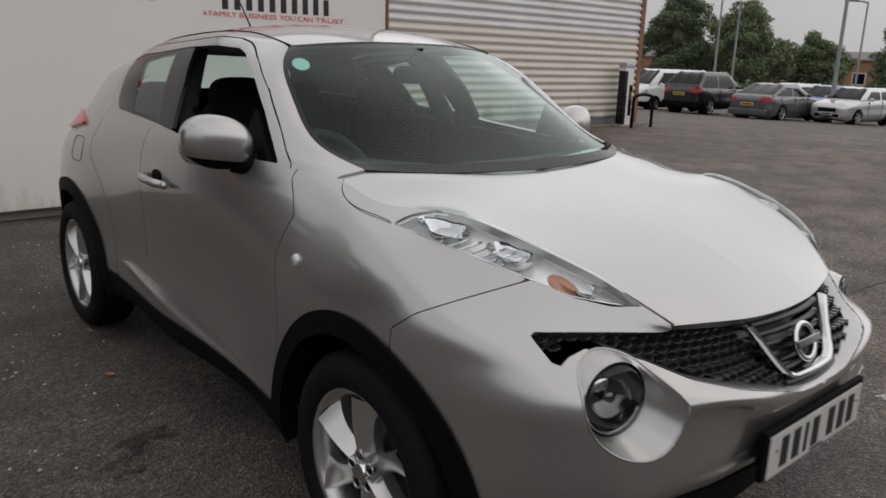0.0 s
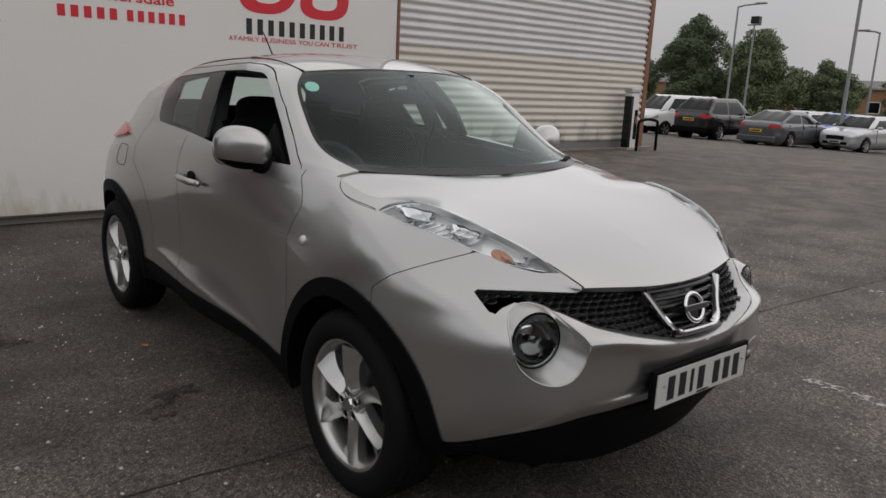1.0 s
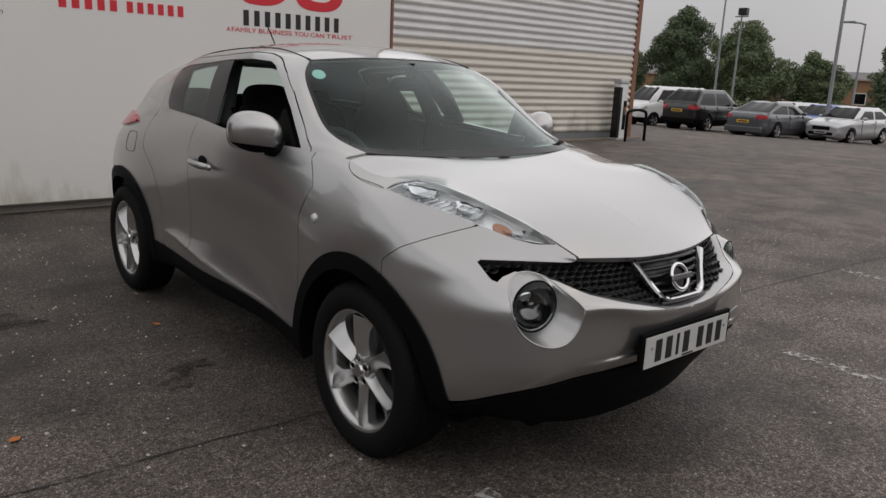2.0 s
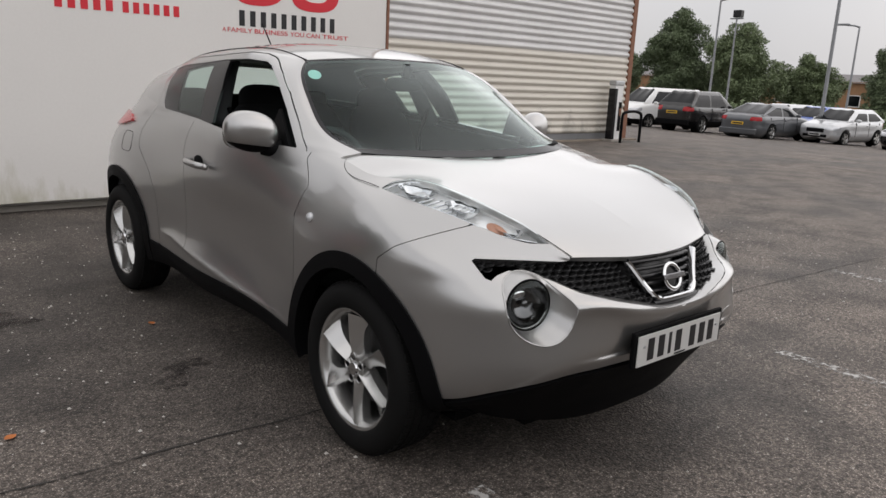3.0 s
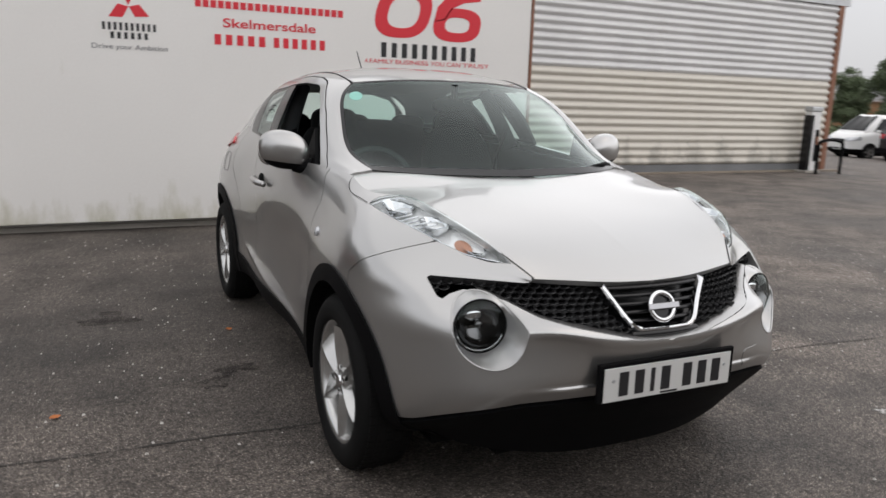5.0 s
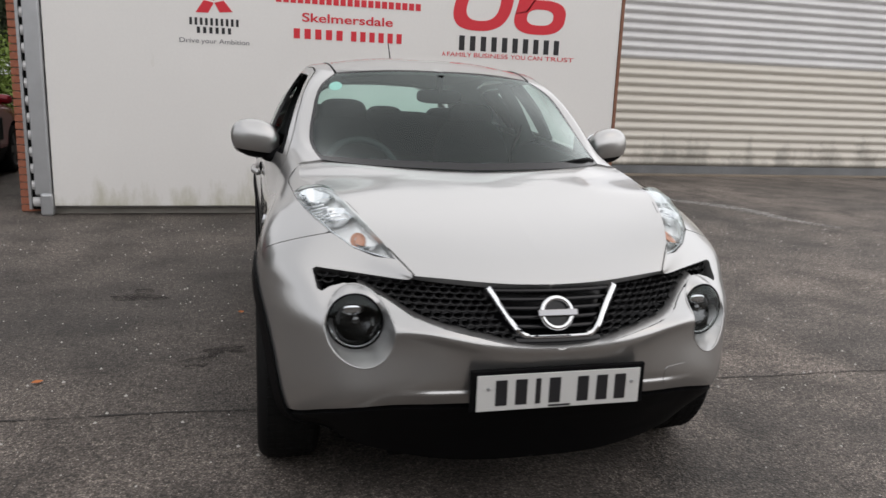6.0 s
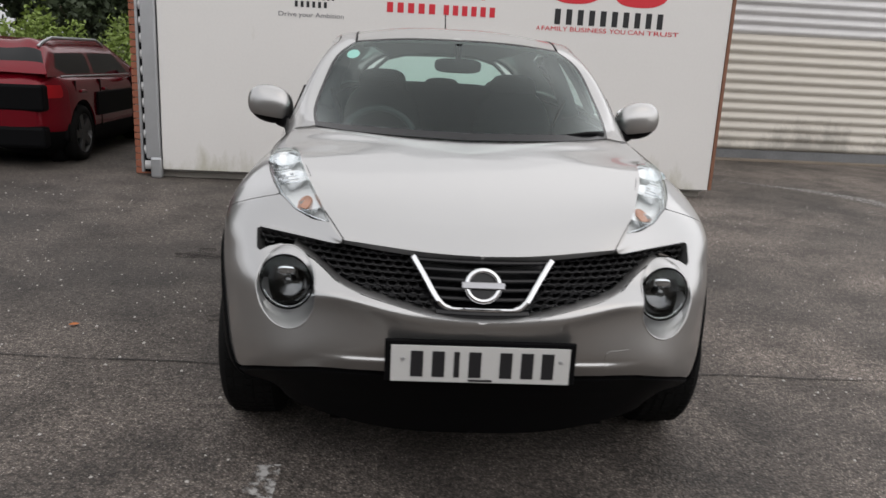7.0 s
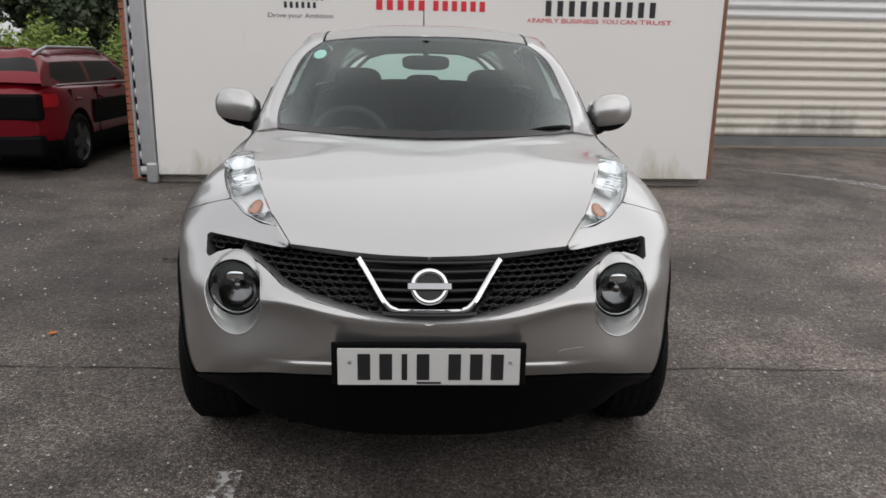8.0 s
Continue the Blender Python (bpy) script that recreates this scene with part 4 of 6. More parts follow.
def grille(car):
    v, f = cut(*BODY, both(inside_of(GRILLE_FACE, (0, 2), -.004), front(.6)))
    v = v[:, :3] + (0, .075, 0)
    g = whole("grille", v, f, GLOSSBLACK, car, "black honeycomb grille", depth=.001)
    # painted ledge that runs back under the honeycomb
    low = curve([(.575, .802), (.556, .796), (.50, .773), (.469, .757), (.433, .738), (.348, .716), (.26, .697), (.177, .678), (.127, .667), (.05, .661), (0, .660)], 70)
    edge, _ = body_at(low, (0, 2), at_front)
    rows = np.concatenate([edge + (0, .0015, -.001), edge + (0, .018, .003), edge + (0, .055, .004)])
    for s in (-1, 1):
        sided("grille_ledge", rows, [(j * 70 + i, j * 70 + i + 1, (j + 1) * 70 + i + 1, (j + 1) * 70 + i) for j in range(2) for i in range(69)], SILVER, g, "silver painted ledge", s)
    # the honeycomb, beside the middle vee
    vee = lambda z: .118 + (z - .665) * .62
    lat_v, lat_f = [], []
    pw, ph = .0305, .0157
    outline = inside_of(GRILLE_FACE, (0, 1), .004)
    cells = []
    for j in range(16):
        for i in range(26):
            a, z = .08 + pw * (i + .5 * (j % 2)), .640 + ph * j
            if outline(np.array([[a, z]]))[0] > 0 and a > vee(z) + .012:
                cells.append((a, z))
    pos, _ = body_at(cells, (0, 2), at_front)
    for (a, z), p in zip(cells, pos):
        k = len(lat_v)
        yy = p[1] + .036
        for ring, dep in ((1.0, -.004), (.91, -.003), (.80, .028)):
            for m in range(8):
                t = 2 * math.pi * (m + .5) / 8
                lat_v.append((a + ring * pw * .53 * math.cos(t), yy + dep + .5 * ring * pw * .5 * math.cos(t) * min(1, a / .4), z + ring * ph * .60 * math.sin(t)))
        for q in range(2):
            for m in range(8):
                n = (m + 1) % 8
                lat_f.append((k + q * 8 + m, k + q * 8 + n, k + q * 8 + 8 + n, k + q * 8 + 8 + m))
    lv = np.array(lat_v)
    for s in (-1, 1):
        tagged(sided("honeycomb", lv, lat_f, LATTICE, g, "", s, smooth=False), kind="stuff")
    # middle: slats, vee and badge
    for z in (.704, .729, .754, .779, .803):
        w = vee(z) - .004
        xs = np.linspace(-w, w, 13)
        front_y = np.interp(z, (.645, .73, .803), (.03, .075, .108)) + .9 * xs**2 * .6
        vv, ff = [], []
        for x, y in zip(xs, front_y):
            vv += [(x, y + .012, z + .007), (x, y, z + .004), (x, y + .001, z - .004), (x, y + .03, z - .009)]
        for i in range(12):
            ff += [(i * 4 + q, i * 4 + 4 + q, i * 4 + 5 + q, i * 4 + 1 + q) for q in range(3)]
        raw("slat", vv, ff, GLOSSBLACK, g)
    path = curve([(.208, .120, .820), (.184, .102, .785), (.152, .075, .736), (.128, .054, .704), (.110, .046, .690), (.075, .041, .6855), (.03, .039, .685), (0, .0385, .685)], 40)
    path = np.r_[path, path[-2::-1] * (-1, 1, 1)]
    vv, ff = [], []
    for i, p in enumerate(path):
        d = path[min(i + 1, len(path) - 1)] - path[max(i - 1, 0)]
        d /= np.linalg.norm(d)
        out = np.cross(d, (0, 1, 0))
        out /= np.linalg.norm(out)
        h = .0085 if abs(p[0]) > .09 else .005
        for o, y in ((-1, .016), (-1, .0), (-.4, -.007), (.4, -.007), (1, .0), (1, .016)):
            q = p + out * o * h
            vv.append((q[0], q[1] + y - .006, q[2]))
    ff = [(i * 6 + q, i * 6 + q + 1, i * 6 + 7 + q, i * 6 + 6 + q) for i in range(len(path) - 1) for q in range(5)]
    raw("chrome_vee", vv, ff, CHROME, g, "chrome vee-shaped trim", smooth=False)
    # plinth under the vee
    xs = np.linspace(-.135, .135, 15)
    vv = []
    for x in xs:
        y = .030 + .6 * x * x
        vv += [(x, y + .02, .682), (x, y - .006, .681), (x, y - .012, .664), (x, y + .02, .658)]
    raw("grille_base", vv, [(i * 4 + q, i * 4 + 4 + q, i * 4 + 5 + q, i * 4 + 1 + q) for i in range(14) for q in range(3)], GLOSSBLACK, g)
    # badge: ring and bar, leaning with the grille
    m = pose(0.0, .062, .749, 68, 0, 0)
    badge = new("badge")
    badge.parent = car
    badge.matrix_basis = m
    ring = [(.047 * math.cos(t), .047 * math.sin(t) * .96, 0) for t in np.linspace(0, 2 * math.pi, 48, endpoint=False)]
    tv, tf = tube(ring, .0082, 10, True)
    raw("ring", tv * (1, 1, .7), tf, CHROME, badge)
    part("bar", box(bmesh.new(), -.063, -.0105, .004, .063, .0105, .012, .003), DARKCHROME, badge)
    part("disc", cyl(bmesh.new(), (0, 0, -.012), (0, 0, -.006), .044, None, 32), GLOSSBLACK, badge)


def number_plate(car, y, z, turn, mat, wide=.52, tall=.111):
    p = new("number_plate")
    p.parent = car
    p.matrix_basis = pose(0, y, z, 0, 0, turn)
    tagged(p, "number plate with a row of dark bars")
    part("holder", box(box(bmesh.new(), -.20, .005, -.05, .20, .06, .05), -wide / 2 - .018, .002, -tall / 2 - .004, wide / 2 + .018, .018, tall / 2 + .014, .004), TRIM, p)
    part("plate", box(bmesh.new(), -wide / 2, -.003, -tall / 2, wide / 2, .001, tall / 2, .0012), mat, p)
    for x in (-.185, -.123, -.070, -.017, .073, .135, .195):
        part("bar", box(bmesh.new(), x - (.008 if x == -.070 else .018), -.0045, -.0395, x + (.008 if x == -.070 else .018), -.0032, .0395), INK, p)
    part("small_bar", box(bmesh.new(), -.035, -.0045, -.0515, .035, -.0032, -.0455), INK, p)
    for x in (-.225, .232):
        part("screw", cyl(bmesh.new(), (x, -.003, .014), (x, -.0065, .014), .006, .005, 12), STEEL, p)


def nose_details(car):
    headlamps(car)
    round_lamps(car)
    grille(car)
    number_plate(car, .0, .530, 0, WHITEPLATE)
    # fog lamps low in the spoiler
    for s in (-1, 1):
        bm = bmesh.new()
        cyl(bm, (s * .50, .215, .375), (s * .50, .27, .375), .05, .045, 24)
        fog = part("fog_lamp", bm, GLOSSBLACK, car, smooth=False)
        bm = bmesh.new()
        cyl(bm, (s * .50, .207, .375), (s * .50, .217, .375), .036, .04, 24)
        part("lens", bm, GLOSSBLACK, fog)
    # spoiler blade and openings under the bumper
    for z, y, w in ((.41, .115, .42), (.345, .16, .36)):
        path = [(x, y + .34 * x * x, z) for x in np.linspace(-w, w, 15)]
        tv, tf = tube(path, .010, 6)
        raw("spoiler_rib", tv, tf, TRIM, car)
    # towing-eye cover on the left of the bumper
    tow = [(.375, .497), (.452, .504), (.455, .566), (.378, .560)]
    v, f = cut(*BODY, both(inside_of(tow, (0, 2)), front(.5)))
    sided("towing_eye_cover", *skin(v, f, .004, .0018), SILVER, car, "", 1)
    # joints round the bonnet
    for s in (-1, 1):
        for pts in ([(.700, 1.13, 1.070), (.718, 1.112, 1.057), (.745, 1.048, 1.031), (.752, .985, 1.019), (.747, .90, 1.011), (.743, .845, 1.004)], [(.4815, .29, .9075), (.448, .24, .876), (.4146, .19, .8425)]):
            tv, tf = tube(curve(pts, 24), .0013, 6)
            sided("bonnet_joint", tv, tf, DARK, car, "", s)
    # washer nozzle and wipers
    for s, pts in ((1, [(.02, 1.03, 1.083), (.06, 1.045, 1.092), (.10, 1.05, 1.088)]), (1, [(.40, 1.075, 1.098), (.50, 1.11, 1.108), (.60, 1.20, 1.102), (.63, 1.24, 1.092)]), (1, [(.36, 1.065, 1.090), (.60, 1.18, 1.10)])):
        tv, tf = tube(curve(pts, 12), np.linspace(.006, .012, 12), 8)
        raw("wiper", tv, tf, TRIM, car)


def side_details(car):
    for s in (-1, 1):
        # door mirror: painted cap above, black foot and arm below
        mirror = new("door_mirror")
        mirror.parent = car
        tagged(mirror, "silver door mirror with a black base")
        v, f = orb((.874, 1.60, 1.140), (.108, .080, .088), 2.25, 36, 24)
        v[:, 1] = np.where(v[:, 1] > 1.63, 1.63 + (v[:, 1] - 1.63) * .3, v[:, 1])
        v[:, 2] += (v[:, 0] - .878) * .10
        v[:, 1] += (v[:, 0] - .878) * .22
        split = lambda q: q[:, 2] - 1.088 - (q[:, 0] - .878) * .12
        sided("cap", *cut(v, f, split), SILVER, mirror, "", s)
        lv, lf = cut(v, f, lambda q: -split(q))
        lv = lv * (.985, 1, 1) + (.012, 0, .002)
        sided("base", lv, lf, TRIM, mirror, "", s)
        tv, tf = tube(curve([(.83, 1.585, 1.075), (.79, 1.56, 1.068), (.755, 1.54, 1.072)], 8), np.linspace(.032, .036, 8), 12)
        sided("arm", tv, tf, TRIM, mirror, "", s)
        v, f = orb((.878, 1.655, 1.132), (.098, .006, .070), 3.0, 24, 12)
        sided("mirror_glass", v, f, CHROME, mirror, "", s)
        tri_v = [(.768, 1.46, 1.085), (.722, 1.63, 1.235), (.748, 1.70, 1.10), (.752, 1.46, 1.085), (.706, 1.63, 1.235), (.732, 1.70, 1.10)]
        sided("corner_plate", tri_v, [(0, 1, 2), (3, 5, 4), (0, 2, 5, 3), (1, 0, 3, 4), (2, 1, 4, 5)], TRIM, mirror, "", s, smooth=False)
        # handle in its hollow
        pts, nor = body_at([(2.11, .925), (2.155, .927), (2.23, .930), (2.305, .933), (2.35, .935)], (1, 2), lambda q: (q[:, 1] > 1.9) & (q[:, 1] < 2.5))
        lift = np.array([.012, .034, .040, .034, .012])[:, None]
        tv, tf = tube(curve(pts + nor * lift, 16), np.interp(np.linspace(0, 1, 16), [0, .2, .8, 1], [.013, .017, .016, .012]), 12)
        handle = sided("door_handle", tv, tf, SILVER, car, "", s)
        hv, hf = orb(pts[2] + nor[2] * .0 + np.array((0, .0, .014)), (.010, .05, .026))
        sided("hollow", hv, hf, DARK, handle, "", s)
        kv, kf = orb(pts[0] + nor[0] * .022, (.012, .022, .016))
        sided("lock_cover", kv, kf, SILVER, handle, "", s)
        # side repeater
        pts, nor = body_at([(1.165, .843)], (1, 2), lambda q: (q[:, 1] > 1.0) & (q[:, 1] < 1.4))
        bm = bmesh.new()
        cyl(bm, pts[0] - nor[0] * .004, pts[0] + nor[0] * .009, .021, .017, 24)
        rep = part("side_repeater", bm, LAMPGLASS, car, "round clear side indicator", smooth=True)
        bm = bmesh.new()
        cyl(bm, pts[0] - nor[0] * .002, pts[0] + nor[0] * .004, .015, .013, 16)
        inner = part("reflector", bm, CHROME, rep)
        if s < 0:
            for ob in (rep, inner):
                for vert in ob.data.vertices:
                    vert.co.x *= -1
                ob.data.flip_normals()
        # tail lamp over the shoulder
        tail = both(inside_of([(3.24, 1.06), (3.36, 1.092), (3.60, 1.10), (3.78, 1.08), (3.84, 1.03), (3.70, 1.0), (3.46, 1.02)], (1, 2)), lambda q: q[:, 0] - .4)
        sided("tail_lamp", *skin(*cut(*BODY, tail), .04, .014), REDLAMP, car, "red boomerang tail lamp", s)
        # dark joint beside the roof panel
        rail = curve(swell([(.474, 1.80, 1.449), (.481, 2.0, 1.487), (.485, 2.35, 1.498), (.478, 2.86, 1.469), (.42, 3.3, 1.425)]), 30)
        tv, tf = tube(rail + np.array((0, 0, -.001)), .0065, 8)
        sided("roof_joint", tv, tf, TRIM, car, "", s)
    flap = [(3.24 + .075 * math.copysign(abs(math.cos(t)) ** .5, math.cos(t)), .945 + .058 * math.copysign(abs(math.sin(t)) ** .5, math.sin(t))) for t in np.linspace(0, 2 * math.pi, 40, endpoint=False)]
    pts, nor = body_at(flap, (1, 2), lambda q: (q[:, 1] > 3.0) & (q[:, 1] < 3.6))
    tv, tf = tube(pts + nor * .0003, .0016, 6, True)
    sided("fuel_flap_joint", tv, tf, DARK, car, "", -1)
    part("aerial_base", cyl(bmesh.new(), (0, 3.05, 1.505), (0, 3.06, 1.530), .022, .014, 16), TRIM, car)
    part("aerial", cyl(bmesh.new(), (0, 3.055, 1.525), (0, 3.19, 1.675), .0045, .003, 8), TRIM, car)


def seat(name, parent, x, y, wide, bench=False):
    st = new(name)
    st.parent = parent
    st.matrix_basis = pose(x, y, 0)
    v, f = orb((0, .02, .58), (wide / 2, .27, .10), 4)
    raw("cushion", v, f, SEAT, st)
    v, f = orb((0, .28, .90), (wide / 2, .075, .33), 3.4)
    v[:, 1] += (v[:, 2] - .6) * .30
    v[:, 0] *= 1 - .22 * np.clip((v[:, 2] - .75) / .5, 0, 1) * (0 if bench else 1)
    raw("backrest", v, f, SEAT, st)
    for hx in ((-.42, 0, .42) if bench else (0,)):
        v, f = orb((hx, .47, 1.225 if not bench else 1.19), (.135 if not bench else .12, .05, .09 if not bench else .07), 3.2)
        rest = raw("headrest", v, f, SEAT, st)
        for px in (-.05, .05):
            part("post", cyl(bmesh.new(), (hx + px, .45, 1.10), (hx + px, .47, 1.22), .006, None, 8), CHROME, rest)
    return st


def cabin(car):
    # dashboard
    rows = []
    for y, z, h in ((1.0, 1.04, .0), (1.15, 1.052, .0), (1.35, 1.045, .012), (1.52, 1.02, .02), (1.60, .96, .0), (1.64, .80, .0), (1.62, .60, 0)):
        rows.append([(x, y + .10 * (x / .62) ** 2 * (1 if y < 1.5 else .3), z + h * math.exp(-((x + .36) / .18) ** 2) * 2.2) for x in np.linspace(-.69, .69, 25)])
    g = np.array(rows)
    v, f = g.reshape(-1, 3), [(j * 25 + i, j * 25 + i + 1, (j + 1) * 25 + i + 1, (j + 1) * 25 + i) for j in range(6) for i in range(24)]
    raw("dashboard", v, f, DASH, car, "dark grey dashboard")
    # steering wheel on the right-hand side
    sw = new("steering_wheel")
    sw.parent = car
    sw.matrix_basis = pose(-.37, 1.73, .965, 62, 0, 0)
    tv, tf = tube([(.185 * math.cos(t), .185 * math.sin(t), 0) for t in np.linspace(0, 2 * math.pi, 40, endpoint=False)], .015, 10, True)
    raw("rim", tv, tf, DASH, sw)
    v, f = orb((0, -.01, -.01), (.075, .065, .03), 3)
    raw("boss", v, f, DASH, sw)
    for a in (0.15, math.pi - .15, -math.pi / 2):
        part("spoke", cyl(bmesh.new(), (.05 * math.cos(a), .05 * math.sin(a), -.008), (.18 * math.cos(a), .18 * math.sin(a), 0), .018, .014, 8), DASH, sw)
    part("column", cyl(bmesh.new(), (-.37, 1.73, .96), (-.37, 1.55, .85), .04, .05, 12), DASH, car)
    seat("front_seat", car, -.38, 1.98, .52)
    seat("front_seat", car, .38, 1.98, .52)
    seat("rear_bench", car, 0, 2.82, 1.28, True)
    # rear-view mirror under the roof edge
    v, f = orb((0.0, 1.68, 1.355), (.112, .016, .034), 3.5)
    rv = raw("rear_view_mirror", v, f, TRIM, car)
    part("stalk", cyl(bmesh.new(), (0, 1.665, 1.37), (0, 1.67, 1.455), .012, .02, 10), TRIM, rv)
    # lining of roof, sides and floor
    lining = swell([[(0, 1.72, 1.455), (.25, 1.745, 1.448), (.44, 1.82, 1.42)], [(0, 2.0, 1.492), (.25, 2.0, 1.485), (.45, 2.0, 1.455)], [(0, 2.9, 1.495), (.25, 2.9, 1.48), (.43, 2.86, 1.44)], [(0, 3.5, 1.425), (.2, 3.5, 1.415), (.33, 3.46, 1.385)]])
    whole("headliner", *sheet(loft(lining, 24, 12)), HEADLINER, car, "pale roof lining", depth=.001)
    v, f = cut(*BODY, both(lambda q: q[:, 1] - 1.25, lambda q: 3.75 - q[:, 1], lambda q: q[:, 2] - .42))
    pair("door_lining", *skin(v, f, .001, -.055), DASH, car)
    part("cabin_floor", box(bmesh.new(), -.70, 1.2, .40, .70, 3.75, .43), DARK, car)
    part("load_cover", box(bmesh.new(), -.60, 3.28, 1.02, .60, 3.75, 1.05), DASH, car)
    for s in (-1, 1):
        tv, tf = tube(curve([(.70, 2.30, 1.10), (.64, 2.36, 1.27), (.565, 2.42, 1.43)], 10), np.array([.055, .05, .05, .048, .046, .045, .044, .042, .04, .04]), 8)
        sided("door_pillar_lining", tv, tf, DASH, car, "", s)
        tv, tf = tube([(.655, 2.28, 1.20), (.60, 2.29, 1.05), (.58, 2.25, .75), (.56, 2.2, .5)], .012, 6)
        sided("seat_belt", tv * (1, 1, 1), tf, TRIM, car, "", s)
    # round sticker inside the screen, lying along the glass
    m = look((-.500, 1.708, 1.386), (-.50 + .2, 1.708 + .62, 1.386 - .76))
    st = cyl(bmesh.new(), (0, 0, -.001), (0, 0, .001), .031, None, 32)
    ob = part("windscreen_sticker", st, STICKERGREEN, car, "round pale green sticker")
    ob.matrix_basis = m


LAMPGLASS = material("silvery_lamp_glass", (0.62, 0.63, 0.65), 0.15, 0.4, vary=0.2, scale=30)
SMOKED = material("smoked_lamp_reflector", (0.15, 0.15, 0.15), 0.10, 1.0, vary=0.25, scale=20)
LATTICE = material("black_grille_lattice", (0.030, 0.030, 0.031), 0.24, 0, spec=0.7)
DARKCHROME = material("dark_chrome", (0.30, 0.30, 0.31), 0.12, 1.0, vary=0.1, scale=20)
CAR = hero_car()

# ---- the sign's lettering: readable words as letters, names and numbers as plain shapes ----
RED = material("red_sign_print", (0.62, 0.02, 0.035), 0.45, 0, vary=0.04)
GREYINK = material("grey_sign_print", (0.16, 0.16, 0.17), 0.5)


def words(name, text, x, z, tall, wide, mat, weight=0.0):
    """Flat letters on the board from x, standing on z, capital height tall, run out to the width wide."""
    c = bpy.data.curves.new(name, "FONT")
    c.body, c.size, c.extrude, c.offset = text, tall / 0.70, 0.0008, weight
    ob = bpy.data.objects.new(name, c)
    scene.collection.objects.link(ob)
    bpy.context.view_layer.update()
    me = bpy.data.meshes.new_from_object(ob)
    bpy.data.objects.remove(ob)
    me.materials.clear()
    me.materials.append(mat)
    xs = [v.co.x for v in me.vertices]
    k = wide / (max(xs) - min(xs))
    for v in me.vertices:
        v.co = ((v.co.x - min(xs)) * k, -v.co.z - .003, v.co.y)
    o = new(name, me)
    o.parent = SIGN
    o.matrix_basis = pose(x, 0, z)
    return o


def bars(name, x0, x1, z0, z1, count, mat, gap=0.25):
    """A row of plain bars in place of a name or number."""
    step = (x1 - x0) / count
    for i in range(count):
        ob = part(name, box(bmesh.new(), x0 + step * (i + gap / 2), -.0035, z0, x0 + step * (i + 1 - gap / 2), -.0008, z1), mat, SIGN)


for text, x, wide in (("A", 1.204, .040), ("FAMILY", 1.262, .285), ("BUSINESS", 1.566, .405), ("YOU", 1.992, .178), ("CAN", 2.194, .180), ("TRUST", 2.398, .363)):
    words("slogan", text, x, 1.738, .046, wide * .97, RED)
for text, x, wide in (("Drive", -1.489, .185), ("your", -1.282, .148), ("Ambition", -1.112, .293)):
    words("slogan", text, x, 1.742, .046, wide, GREYINK)
words("town", "Skelmersdale", -.289, 2.008, .085, .944, RED, .002)
bars("number_bar", -.398, .15, 1.836, 1.936, 5, RED, .42)
bars("number_bar", .195, .776, 1.836, 1.936, 6, RED, .42)
bars("address_bar", -.56, .962, 2.185, 2.255, 21, RED)
bars("name_bar", 1.362, 2.592, 1.806, 1.962, 10, INK, .5)
bars("name_bar", -1.403, -.907, 1.915, 1.985, 10, INK, .5)
bars("name_bar", -1.337, -.980, 1.838, 1.898, 6, INK, .5)


def ribbon(name, outer, inner, mat):
    """A flat shape between two closed outlines in x and z."""
    n = len(outer)
    v = [(x, y, z) for y in (-.0035, -.0008) for o in (outer, inner) for x, z in o]
    f = []
    for i in range(n):
        j = (i + 1) % n
        f += [(i, j, n + j, n + i), (2 * n + i, 3 * n + i, 3 * n + j, 2 * n + j), (i, 2 * n + i, 2 * n + j, j), (n + i, n + j, 3 * n + j, 3 * n + i)]
    return raw(name, v, f, mat, SIGN, smooth=False)


def oval(cx, cz, rx, rz, slant=0.0, n=48, power=2.6):
    out = []
    for i in range(n):
        t = 2 * math.pi * i / n
        x = rx * math.copysign(abs(math.cos(t)) ** (2 / power), math.cos(t))
        z = rz * math.copysign(abs(math.sin(t)) ** (2 / power), math.sin(t))
        out.append((cx + x + slant * z, cz + z))
    return out


ribbon("red_oval", oval(1.655, 2.29, .325, .27, .25), oval(1.655, 2.29, .185, .165, .25), RED)
ribbon("red_oval", oval(2.315, 2.20, .30, .185, .15), oval(2.315, 2.20, .155, .085, .15), RED)
ribbon("red_stroke", [(2.02, 2.22), (2.06, 2.38), (2.20, 2.52), (2.42, 2.56), (2.62, 2.56), (2.60, 2.48), (2.40, 2.45), (2.25, 2.38), (2.16, 2.25)],
       [(2.03, 2.23), (2.07, 2.37), (2.21, 2.51), (2.42, 2.55), (2.61, 2.55), (2.59, 2.49), (2.40, 2.46), (2.24, 2.39), (2.15, 2.26)], RED)
raw("red_stroke", [(2.02, -.0034, 2.22), (2.06, -.0034, 2.38), (2.20, -.0034, 2.52), (2.42, -.0034, 2.56), (2.62, -.0034, 2.56), (2.60, -.0034, 2.48), (2.40, -.0034, 2.45), (2.25, -.0034, 2.38), (2.16, -.0034, 2.25)],
    [(0, 1, 7, 8), (1, 2, 6, 7), (2, 3, 5, 6), (3, 4, 5)], RED, SIGN, smooth=False)
